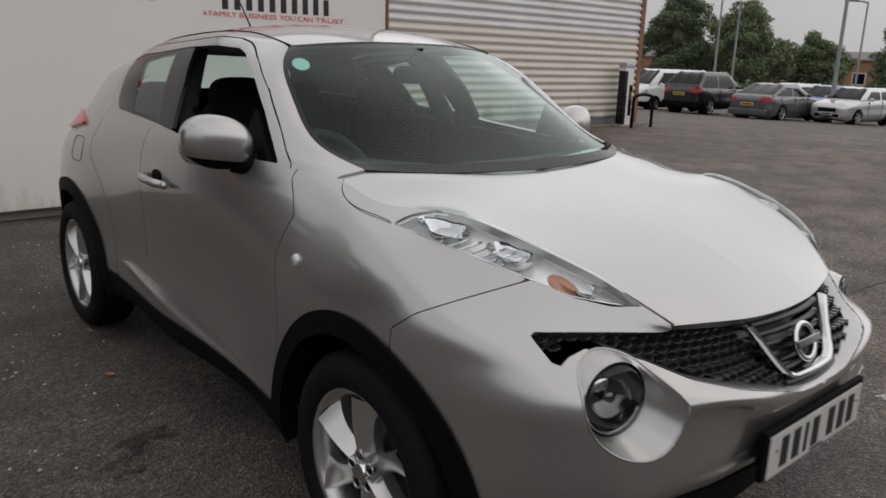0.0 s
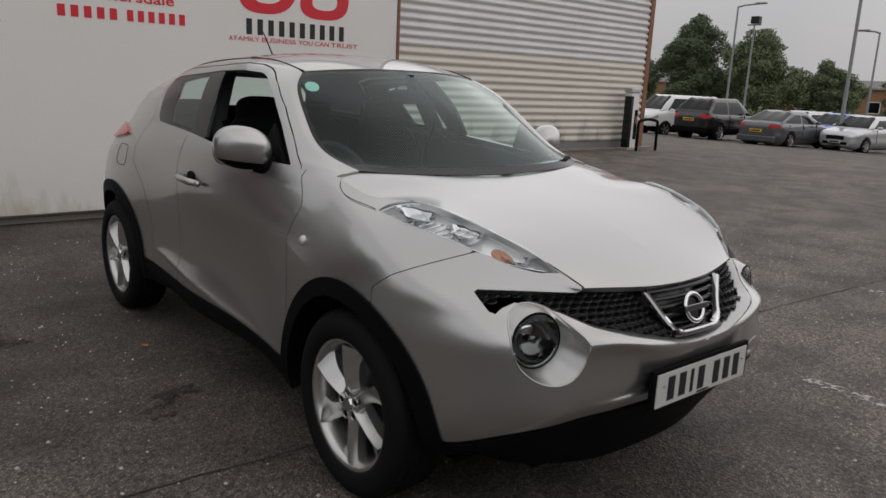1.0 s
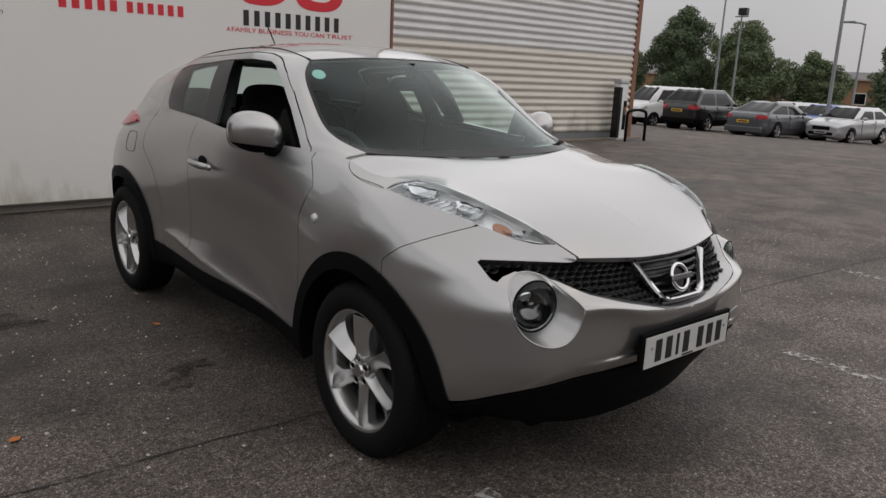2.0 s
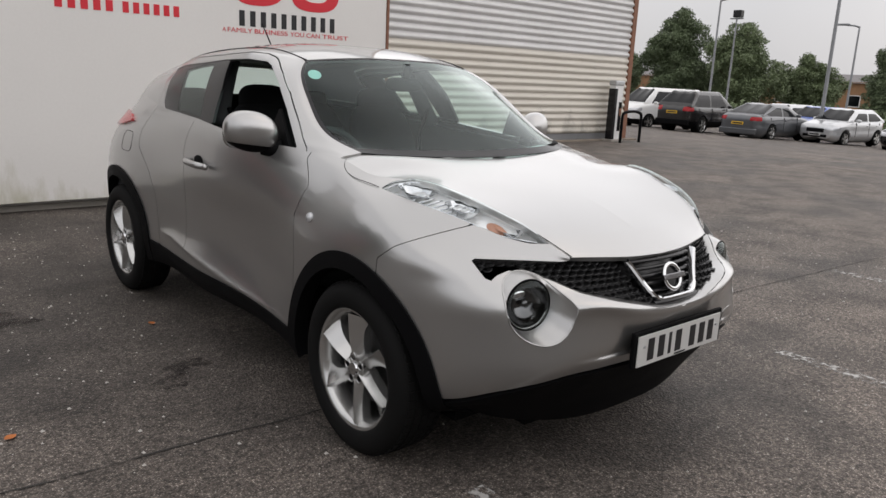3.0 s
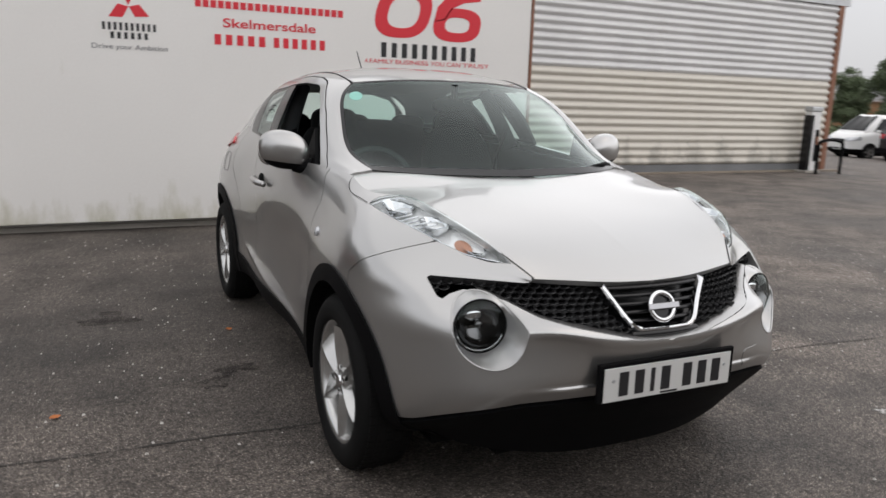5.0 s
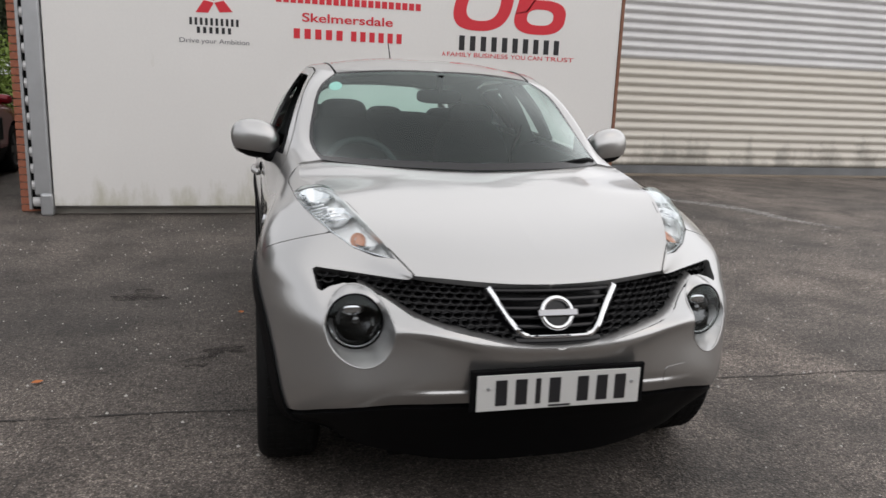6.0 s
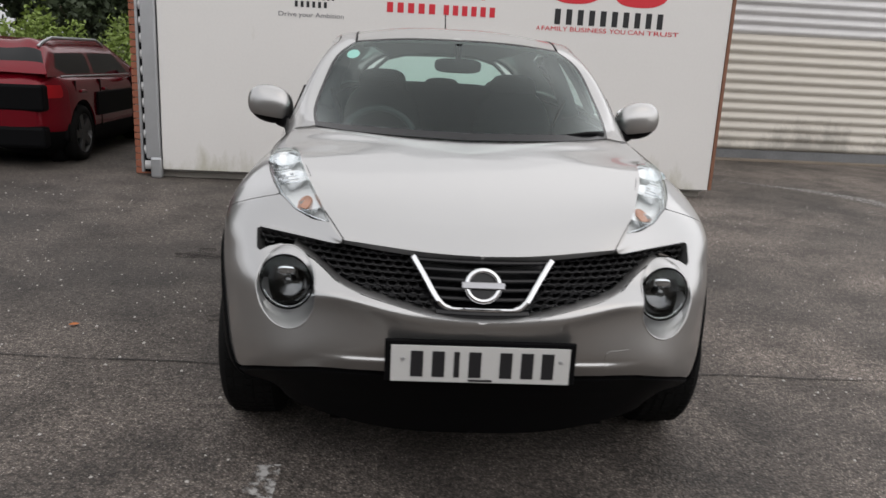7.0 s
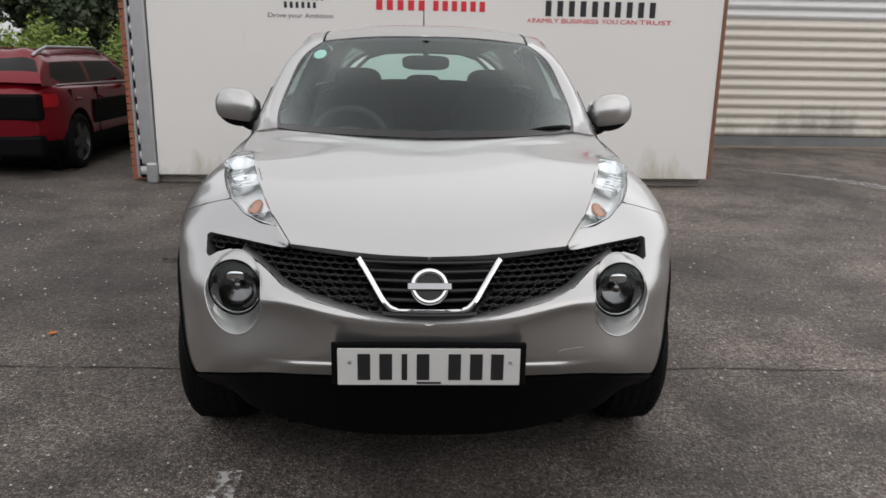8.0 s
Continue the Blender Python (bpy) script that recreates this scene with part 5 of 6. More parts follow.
for pts in (((-1.33, 2.035), (-1.25, 2.155), (-1.155, 2.135), (-1.21, 2.035)), ((-1.10, 2.045), (-1.15, 2.135), (-1.06, 2.16), (-.975, 2.055)), ((-1.20, 2.24), (-1.155, 2.32), (-1.11, 2.24), (-1.155, 2.15))):
    raw("emblem_piece", [(x, y, z) for y in (-.0035, -.0008) for x, z in pts], [(0, 1, 2, 3), (4, 7, 6, 5), (0, 4, 5, 1), (1, 5, 6, 2), (2, 6, 7, 3), (3, 7, 4, 0)], RED, SIGN, smooth=False)

# ---- fittings of the building and the yard ----
def downpipe():
    p = empty("downpipe", "grey steel downpipe at the edge of the sign board", "pipe", m=pose(-2.79, WALL_Y + .01, 0))
    part("pipe", box(bmesh.new(), -.098, -.03, .20, .055, .05, 3.6, .02), STEEL, p)
    part("boot", box(bmesh.new(), -.050, -.055, .0, .065, .05, .225, .025), STEEL, p)
    part("bracket", box(bmesh.new(), -.085, -.036, 2.4, .07, .02, 2.44, .004), STEEL, p)


downpipe()


def charging_post():
    c = empty("charging_post", "white and black electric car charging post", "charger", m=pose(13.2, 9.98, ground_z(13.2, 10)))
    part("body", box(bmesh.new(), -.15, -.09, 0, .17, .09, 1.36, .02), WHITEPAINT, c)
    part("side_panel", box(bmesh.new(), -.165, -.098, .02, -.055, .095, 1.27, .012), GLOSSBLACK, c)
    part("front_panel", box(bmesh.new(), .03, -.099, .25, .15, -.088, .95, .004), TRIM, c)
    part("socket", box(bmesh.new(), .05, -.115, .62, .13, -.097, .80, .01), RUST, c)
    part("cap", box(bmesh.new(), -.175, -.11, 1.34, .19, .11, 1.46, .03), STEEL, c)
    part("foot", box(bmesh.new(), -.22, -.16, -.06, .24, .16, .05, .02), CONCRETE, c)


WHITEPAINT = material("white_paint", (0.74, 0.74, 0.73), 0.35, 0, vary=0.04, coat=0.4)
charging_post()


def hoop_barrier():
    z = ground_z(13.3, 9.5)
    path = curve([(12.95, 9.55, z), (12.95, 9.55, z + .55), (12.98, 9.55, z + .69), (13.06, 9.55, z + .72), (13.62, 9.55, z + .72), (13.70, 9.55, z + .69), (13.73, 9.55, z + .55), (13.73, 9.55, z)], 60)
    v, f = tube(path, .035, 12)
    tagged(raw("hoop_barrier", v, f, TRIM), "black steel hoop barrier beside the charging post", "barrier")


hoop_barrier()
KERBSTONE = material("stained_kerb_concrete", (0.20, 0.165, 0.13), 0.9, 0, vary=0.4, scale=3, fine=0.2, fine_scale=40)
part("kerb_strip", box(bmesh.new(), 3.4, CLAD_Y - .22, -.25, CORNER_X + .3, CLAD_Y - .03, .03, .01), KERBSTONE)
tagged(bpy.data.objects["kerb_strip"], "stained concrete strip along the cladding", "kerb", kind="structure")


# ---- parked cars ----
DARKGLASS = material("dark_car_glass", (0.006, 0.007, 0.008), 0.06, 0, vary=0.1, spec=0.22)


def far_wheel(parent, x, y, r, side, mat):
    w = new("wheel")
    w.parent = parent
    w.matrix_basis = pose(x, y, r, 0, 0, 0 if side < 0 else 180)
    prof = [(.07, r * .66), (.10, r * .70), (.105, r * .85), (.09, r * .96), (.05, r), (-.09, r), (-.10, r * .7)]
    v, f, seg, k = [], [], 36, len(prof)
    for i in range(seg):
        a = 2 * math.pi * i / seg
        v += [(-px, pr * math.cos(a), pr * math.sin(a)) for px, pr in prof]
    for i in range(seg):
        j = (i + 1) % seg
        f += [(i * k + m, i * k + m + 1, j * k + m + 1, j * k + m) for m in range(k - 1)]
    raw("tyre", v, f, RUBBER, w)
    bm = cyl(bmesh.new(), (0.02, 0, 0), (-.055, 0, 0), r * .66, None, 32)
    part("rim", bm, DARK, w)
    sp = bmesh.new()
    for n in range(5):
        a = 2 * math.pi * n / 5
        box(sp, -.095, .02, -.045, -.06, r * .66, .045, 0.0, Matrix.Rotation(a, 4, "X"))
    cyl(sp, (-.05, 0, 0), (-.10, 0, 0), r * .2, None, 20)
    ring = bmesh.ops.create_cone(sp, cap_ends=False, segments=32, radius1=r * .69, radius2=r * .62, depth=.05, matrix=Matrix.Translation((-.075, 0, 0)) @ Matrix.Rotation(math.pi / 2, 4, "Y"))
    part("spokes", sp, mat, w)


def parked_car(name, label, m, paint, L=4.3, W=1.78, H=1.5, belt=.98, nose=.80, tail=1.0, clear=.2, cab=(1.0, 1.75, 3.4, 4.1), axles=(.85, 3.4), wheel_r=.32,
               lower=None, rails=False, plate=None, front_lamps=True, group="parked cars", rim=None, side_pad=False, tail_z=(.80, .95)):
    """A parked car facing -y with its nose at y = 0. cab: windscreen foot, roof front, roof back, rear foot."""
    car = empty(name, label, "car", group)
    lower = lower or TRIM
    rim = rim or ALLOY
    st = np.r_[0.0, .05, .15, .35, np.linspace(.7, L - .7, 14), L - .35, L - .15, L - .05, L]
    secs = []
    for y in st:
        e = min(y, L - y)
        w = W / 2 * (1 - .22 * max(0, 1 - e / .55) ** 2.2 - .012 * (1 if e < .01 else 0))
        top = np.interp(y, [0, .12, cab[0] * .6, cab[0], cab[3], L - .12, L], [nose - .12, nose - .02, nose + (belt - nose) * .6, belt, max(tail, belt) if tail > belt else tail, tail - .02, tail - .14])
        bot = clear + .10 * max(0, 1 - e / .4)
        h = top - bot
        bulge = .02 * sum(math.exp(-((y - a) / .35) ** 2) for a in axles)
        secs.append([(0, y, bot), (w * .90, y, bot), (w * .985 + bulge, y, bot + h * .22), (w * .985 + bulge, y, bot + h * .5), (w * .99 + bulge * .5, y, bot + h * .74), (w * .955, y, bot + h * .93), (w * .87, y, top), (w * .45, y, top + .03), (0, y, top + .04)])
    first, last = np.array(secs[0]), np.array(secs[-1])

    def closing(sec, size, dy):
        mid = np.array((0, sec[0][1], (sec[0][2] + sec[-1][2]) / 2))
        return (mid + (sec - mid) * (size, 1, size) + (0, dy, 0)).tolist()

    secs = [closing(first, .04, -.028), closing(first, .6, -.024), closing(first, .92, -.014)] + secs + [closing(last, .92, .014), closing(last, .6, .024), closing(last, .04, .028)]
    g = loft(secs, 140, 48)
    v, f = shell = sheet(g)
    far_arch = lambda r: (lambda q: np.min([np.hypot(q[:, 1] - a, q[:, 2] - wheel_r) for a in axles], axis=0) - r)
    body = cut(v, f, both(lambda q: q[:, 2] - clear - .19, far_arch(wheel_r + .06)))
    whole("body", *body, paint, car)
    whole("lower_trim", *cut(v, f, both(lambda q: clear + .19 - q[:, 2], far_arch(wheel_r + .06))), lower, car)
    part("underbody", box(bmesh.new(), -W * .40, .35, clear - .02, W * .40, L - .35, belt - .25), DARK, car)
    # greenhouse
    st = np.r_[np.linspace(cab[0], cab[1], 10), np.linspace(cab[1], cab[2], 12)[1:], np.linspace(cab[2], cab[3], 10)[1:]]
    secs = []
    for y in st:
        t = np.interp(y, cab, [0, 1, 1, 0])
        t = t ** .85 if y < cab[1] else t ** .8 if y > cab[2] else 1
        crown = .035 * math.sin(math.pi * np.clip((y - cab[0]) / (cab[3] - cab[0]), 0, 1))
        base = np.interp(y, [cab[0], cab[3]], [belt + .0, max(tail, belt) if tail > belt else tail])
        z = base + (H - crown * 0 - .035 - base) * t + crown
        w = W / 2
        secs.append([(w * .90, y, base - .03), (w * (.90 - .05 * t), y, base + (z - base) * .35), (w * (.90 - .15 * t), y, base + (z - base) * .8), (w * (.90 - .24 * t), y, base + (z - base) * .97), (w * .4, y, z + .01), (0, y, z + .015)])
    g = loft(secs, 90, 40)
    v, f = sheet(g)
    side_win = [(cab[0] + .45, belt + .03), (cab[1] + .12, H - .13), (cab[2] - .08, H - .13), (cab[3] - .28, max(belt, min(tail, belt + .1)) + .06), (cab[3] - .55, belt + .05)]
    pillar = lambda q: np.abs(q[:, 1] - (cab[1] + cab[2]) / 2 - .05) - .05
    low = lambda q: 3.35 - q[:, 4]
    screen = both(lambda q: cab[1] - .04 - q[:, 1], lambda q: q[:, 1] - cab[0] - .05, lambda q: q[:, 4] - 2.9)
    rear = both(lambda q: q[:, 1] - cab[2] - .10, lambda q: cab[3] - .10 - q[:, 1], lambda q: q[:, 4] - 2.75)
    panes = [both(inside_of(side_win, (1, 2)), low, pillar), screen, rear]
    whole("roof", *cut(v, f, lambda q: -np.max([p(q) for p in panes], axis=0)), paint, car)
    pair("side_window", *cut(v, f, panes[0]), DARKGLASS, car)
    whole("windscreen", *cut(v, f, screen), DARKGLASS, car)
    whole("rear_window", *cut(v, f, rear), DARKGLASS, car)
    # lamps, plates, mirrors, grille
    for s in (-1, 1):
        z0, z1 = tail_z
        lv, lf = skin(*cut(*shell, both(lambda q: .40 - q[:, 1], lambda q: q[:, 2] - nose + .22 - q[:, 1] * .12, lambda q: nose - .07 + q[:, 1] * .16 - q[:, 2], lambda q: q[:, 0] - W * .24)), .03, .006)
        sided("headlamp", lv, lf, LAMPGLASS, car, "", s)
        lv, lf = skin(*cut(*shell, both(lambda q: q[:, 1] - L + .30, lambda q: q[:, 2] - z0, lambda q: z1 - q[:, 2], lambda q: q[:, 0] - W * .28)), .03, .006)
        sided("tail_lamp", lv, lf, FARLAMP, car, "", s)
        lv, lf = orb((W / 2 + .08, cab[0] + .55, belt + .07), (.11, .06, .065), 2.6, 16, 10)
        sided("door_mirror", lv, lf, paint, car, "", s)
        for y in axles:
            far_wheel(car, s * (W / 2 - .10), y, wheel_r, s, rim)
            pts = [(W / 2 * .93, y + (wheel_r + .065) * math.cos(t), wheel_r + (wheel_r + .065) * math.sin(t)) for t in np.linspace(-.15, math.pi + .15, 24)]
            tv, tf = tube(pts, .05 if side_pad else .028, 8)
            sided("wheel_arch", tv, tf, lower, car, "", s)
            sided("arch_liner", *(lambda o: (o[0], o[1]))(orb((W / 2 - .26, y, wheel_r), (.16, wheel_r + .06, wheel_r + .06), 2.2, 20, 12)), DARK, car, "", s)
        for y in (axles[0] + wheel_r + .42, (cab[1] + cab[2]) / 2 + .05, cab[3] - .55):
            part("door_gap", box(bmesh.new(), s * (W / 2 * .985 + .012), y - .004, clear + .16, s * (W / 2 * .94), y + .004, belt - .02), DARK, car)
        for y in ((cab[1] + cab[2]) / 2 - .12, cab[3] - .75):
            part("door_handle", box(bmesh.new(), s * (W / 2 * .985), y - .09, belt - .16, s * (W / 2 * .985 + .035), y + .09, belt - .125, .01), paint, car)
        if rails:
            tv, tf = tube([(W * .345, cab[1] + .15, H - .06), (W * .35, cab[1] + .28, H - .005), (W * .35, cab[1] + .45, H + .035), (W * .35, cab[2] - .25, H + .035), (W * .345, cab[2] - .05, H - .012), (W * .34, cab[2] + .06, H - .06)], .018, 8)
            sided("roof_rail", tv, tf, rails, car, "", s)
        if side_pad:
            tv, tf = tube([(W / 2 * .93, cab[0] + .5, belt + .012), (W / 2 * .93, (cab[1] + cab[2]) / 2, belt + .02), (W / 2 * .915, cab[3] - .35, belt + .03)], .010, 6)
            sided("belt_trim", tv, tf, STEEL, car, "bright metal strip under the windows", s)
            part("side_pad", box(bmesh.new(), s * (W / 2 * .985 + .004), axles[0] + .62, belt - .46, s * (W / 2 * .985 + .032), axles[1] - .45, belt - .17, .012), TRIM, car)
    part("front_grille", box(bmesh.new(), -W * .22, -.042, nose - .30, W * .22, .10, nose - .14, .02), GLOSSBLACK, car)
    part("lower_grille", box(bmesh.new(), -W * .30, -.04, clear + .10, W * .30, .12, clear + .22, .02), TRIM, car)
    pz = .62 if tail < 1.1 else .86
    if plate:
        part("rear_plate", box(bmesh.new(), -.26, L - .02, pz, .26, L + .042, pz + .115, .004), YELLOWPLATE, car)
        part("plate_bar", box(bmesh.new(), -.21, L + .040, pz + .03, .21, L + .0445, pz + .085), INK, car)
    part("front_plate", box(bmesh.new(), -.26, -.055, .40, .26, -.012, .51, .004), WHITEPLATE, car)
    part("front_plate_bar", box(bmesh.new(), -.21, -.0585, .425, .21, -.0545, .485), INK, car)
    if side_pad:
        part("tail_band", box(bmesh.new(), -W * .43, L - .20, .62, W * .43, L + .034, .905, .03), TRIM, car)
    part("rear_bumper", box(bmesh.new(), -W * .43, L - .14, clear + .02, W * .43, L + .045, clear + .26, .04), lower, car)
    car.matrix_world = m
    return car


FARLAMP = material("dark_red_lamp", (0.30, 0.008, 0.012), 0.25, 0, vary=0.15, spec=0.3)
REDPAINT = material("deep_red_paint", (0.155, 0.002, 0.009), 0.22, 0.35, vary=0.03, spec=0.35, coat=0.3)
BLACKPAINT = material("black_car_paint", (0.010, 0.009, 0.009), 0.22, 0.0, vary=0.05, spec=0.4, coat=0.5)
GREYPAINT = material("dark_grey_car_paint", (0.085, 0.09, 0.098), 0.3, 0.4, vary=0.03, coat=0.6)
PALEPAINT = material("pale_silver_car_paint", (0.52, 0.53, 0.54), 0.3, 0.5, vary=0.02, coat=0.7)
BLUEPAINT = material("bright_blue_car_paint", (0.02, 0.08, 0.36), 0.28, 0.3, vary=0.03, coat=0.7)


def standing(x, y, heading, length):
    """The pose of a car whose middle stands at x, y and whose nose points to heading (degrees from +x)."""
    return pose(x, y, ground_z(x, y), 0, 0, heading + 90) @ Matrix.Translation((0, -length / 2, 0))


parked_car("red_crossover", "deep red crossover with black side pads and roof rails", standing(-4.83, 8.58, 91, 4.16), REDPAINT, 4.16, 1.74, 1.37, .96, .82, 1.02, .20, (1.0, 1.70, 3.76, 4.12), (.80, 3.40), .33,
           rails=STEEL, plate=True, group="cars on the left of the bay", rim=DARKSTEEL, side_pad=True, tail_z=(.76, .90))
parked_car("black_off_roader", "black off-road estate car with a yellow rear plate", standing(29.6, 17.1, 0, 4.7), BLACKPAINT, 4.78, 1.85, 1.80, 1.12, .98, 1.18, .36, (1.15, 1.95, 4.0, 4.66), (.95, 3.75), .38, plate=True, tail_z=(.98, 1.16))
parked_car("grey_saloon", "dark grey saloon car with a sloping tail", standing(29.8, 14.05, -2, 4.85), GREYPAINT, 4.85, 1.86, 1.45, .95, .76, 1.0, .22, (1.25, 2.15, 3.35, 4.45), (.92, 3.75), .33, lower=GREYPAINT, plate=True)
parked_car("silver_hatchback", "pale silver hatchback facing out of its bay", standing(32.2, 11.9, 172, 4.0), PALEPAINT, 4.0, 1.74, 1.48, .98, .84, 1.02, .24, (.95, 1.75, 3.3, 3.92), (.80, 3.31), .32, lower=PALEPAINT)
parked_car("black_hatchback", "black hatchback at the end of the row", standing(31.9, 8.6, 172, 4.1), BLACKPAINT, 4.1, 1.76, 1.47, .95, .82, 1.02, .23, (1.0, 1.8, 3.4, 4.02), (.82, 3.38), .31, lower=BLACKPAINT)
parked_car("white_van", "white panel van parked beside the building", standing(30.6, 20.0, 166, 4.5), WHITEPAINT, 4.5, 1.80, 1.88, 1.15, 1.0, 1.6, .26, (.55, 1.35, 4.30, 4.48), (.85, 3.6), .33)
parked_car("blue_hatchback", "bright blue hatchback in the second row", standing(36.4, 14.75, 170, 4.0), BLUEPAINT, 4.0, 1.74, 1.50, .96, .82, 1.02, .22, (.95, 1.75, 3.3, 3.92), (.80, 3.31), .31, lower=BLUEPAINT)
parked_car("silver_estate", "silver estate car in the second row", standing(37.8, 17.1, 170, 4.5), PALEPAINT, 4.5, 1.78, 1.50, .96, .82, 1.02, .17, (1.0, 1.9, 3.9, 4.4), (.85, 3.6), .32, lower=PALEPAINT)


# ---- lamp posts ----
POSTGREY = material("weathered_grey_post", (0.26, 0.27, 0.28), 0.6, 0.2, vary=0.15, scale=4)


def lamp_post(name, label, x, y, tall, r0, arm=0.0, flood=False):
    z = ground_z(x, y)
    p = empty(name, label, "lamp post", "lamp posts", m=pose(x, y, z))
    part("pole", cyl(bmesh.new(), (0, 0, -.1), (0, 0, tall), r0, r0 * .62, 16), POSTGREY, p)
    part("base", cyl(bmesh.new(), (0, 0, -.1), (0, 0, 1.1), r0 * 1.35, r0 * 1.3, 16), POSTGREY, p)
    if arm:
        v, f = tube([(0, 0, tall - .05), (0, arm * .3, tall + .04), (0, arm, tall + .10)], .05, 8)
        raw("arm", v, f, POSTGREY, p)
        part("lamp_head", box(bmesh.new(), -.14, arm - .35, tall + .06, .14, arm + .35, tall + .17, .04), POSTGREY, p)
    if flood:
        part("crossbar", box(bmesh.new(), -.05, -.45, tall - .06, .05, .45, tall + .02, .01), POSTGREY, p)
        part("floodlight", box(bmesh.new(), -.20, -.36, tall + .05, .20, .20, tall + .50, .04), GLOSSBLACK, p)


lamp_post("street_lamp", "tall grey steel lamp post with one arm", 44, 25.0, 7.65, .085, -1.5)
lamp_post("flood_lamp", "grey steel post with a floodlight", 45, 24.3, 6.6, .08, 0, True)
lamp_post("street_lamp", "thick grey steel post close to the parked cars", 31.5, 12.55, 10.5, .085, -1.2)
lamp_post("street_lamp", "grey steel lamp post with a short arm", 45, 16.75, 6.0, .075, .9)


# ---- trees, hedge and far houses ----
def leaf_material(name, base):
    m = material(name, base, 0.6, 0, vary=0.35, scale=0.9, fine=0.25, fine_scale=9)
    b = m.node_tree.nodes["Principled BSDF"]
    b.inputs["Transmission Weight"].default_value = 0.0
    return m


# leaf green with the shade of the trees behind the hedge mixed in
LEAF_SHADE = leaf_material("shaded_green_leaves", (0.038, 0.055, 0.024))
# next two greens are lifted to carry the haze over the far trees
LEAF_DARK = leaf_material("hazy_dark_green_leaves", (0.105, 0.140, 0.070))
LEAF_MID = leaf_material("hazy_mid_green_leaves", (0.135, 0.175, 0.085))
LEAF_LIGHT = leaf_material("yellow_green_leaves", (0.17, 0.24, 0.045))
BARK = material("brown_bark", (0.10, 0.075, 0.055), 0.9, 0, vary=0.3, scale=6, bump=0.4)


def foliage(name, lobes, count, size, mat, parent, seed):
    """Many small leaf clumps spread through rounded lobes, thicker towards their skins, with gaps between."""
    rng = np.random.default_rng(seed)
    lobes = np.asarray(lobes, float)
    vol = lobes[:, 3] * lobes[:, 4] * lobes[:, 5]
    pick = rng.choice(len(lobes), count, p=vol / vol.sum())
    d = rng.normal(size=(count, 3))
    d /= np.linalg.norm(d, axis=1, keepdims=True)
    r = rng.uniform(.25, 1.0, count) ** .45 * (1 + .12 * rng.normal(size=count))
    c = lobes[pick, :3] + d * lobes[pick, 3:6] * r[:, None]
    a = rng.normal(size=(count, 3))
    a /= np.linalg.norm(a, axis=1, keepdims=True)
    b = np.cross(a, rng.normal(size=(count, 3)))
    b /= np.linalg.norm(b, axis=1, keepdims=True)
    s = size * rng.uniform(.5, 1.4, count)[:, None]
    v = np.stack([c - a * s, c + b * s * .5 - a * s * .1, c + a * s, c - b * s * .5 + a * s * .15], 1).reshape(-1, 3)
    f = np.arange(count * 4).reshape(-1, 4)
    me = bpy.data.meshes.new(name)
    me.from_pydata(v.tolist(), [], f.tolist())
    me.materials.append(mat)
    ob = new(name, me)
    ob.parent = parent
    return ob


def tree(label, x, y, tall, wide, mat, seed, count=7000, bare=.18, group="trees behind the car park", leaf=.085, shape=.8):
    rng = np.random.default_rng(seed)
    z = ground_z(min(x, 60), y)
    t = empty("tree", label, "tree", group, m=pose(x, y, z))
    pts = [(0, 0, -.2), (.1 * wide * .1, .05, tall * .2), (-.02 * wide, .1, tall * .5), (.03 * wide, 0, tall * .85)]
    v, f = tube(curve(pts, 14), np.linspace(.035 * tall, .008 * tall, 14), 10)
    trunk = raw("trunk", v, f, BARK, t)
    lobes = []
    for i in range(64):
        a, h = rng.uniform(0, 2 * math.pi), bare + (.97 - bare) * rng.uniform(0, 1) ** .85
        k = (h - bare) / (1 - bare)
        full = math.sin(math.pi * min(1, (k * .92 + .08)) ** shape) ** .7
        rr = wide / 2 * full * rng.uniform(.35, .88)
        c = (rr * math.cos(a), rr * math.sin(a), h * tall)
        s = wide * rng.uniform(.07, .135) * (.65 + .35 * full)
        lobes.append((*c, s, s, s * rng.uniform(.55, .9)))
        if i % 3 == 0:
            v, f = tube(curve([(0, 0, tall * h * .6), (c[0] * .5, c[1] * .5, tall * h * .82), c], 6), np.linspace(.012 * tall, .003 * tall, 6), 6)
            raw("limb", v, f, BARK, t)
    for k in (.25, .42, .58, .73):
        s = wide * .27 * math.sin(math.pi * (k * .92 + .08) ** shape) ** .7
        lobes.append((0, 0, tall * (bare + (1 - bare) * k), s, s, tall * .13))
    foliage("crown", lobes, count, leaf, mat, t, seed)
    return t


tree("broad dark green tree with a dense crown", 51.9, 32.7, 8.0, 7.2, LEAF_DARK, 3, 70000, .06)
tree("mid green tree with a loose rounded crown", 52.4, 27.6, 6.9, 7.4, LEAF_MID, 5, 52000, .06)
tree("dark green tree with a rounded crown", 57, 31.2, 6.2, 5.5, LEAF_DARK, 6, 40000, .06)
tree("small green tree beside the houses", 58.2, 24.9, 4.9, 6.0, LEAF_MID, 8, 36000, .08)
tree("dark conical tree at the edge of the car park", 52.6, 17.0, 5.6, 5.0, LEAF_DARK, 11, 34000, .06)
tree("dark green tree behind the building's corner", 60, 43.5, 6.0, 5.0, LEAF_DARK, 12, 26000, .06)
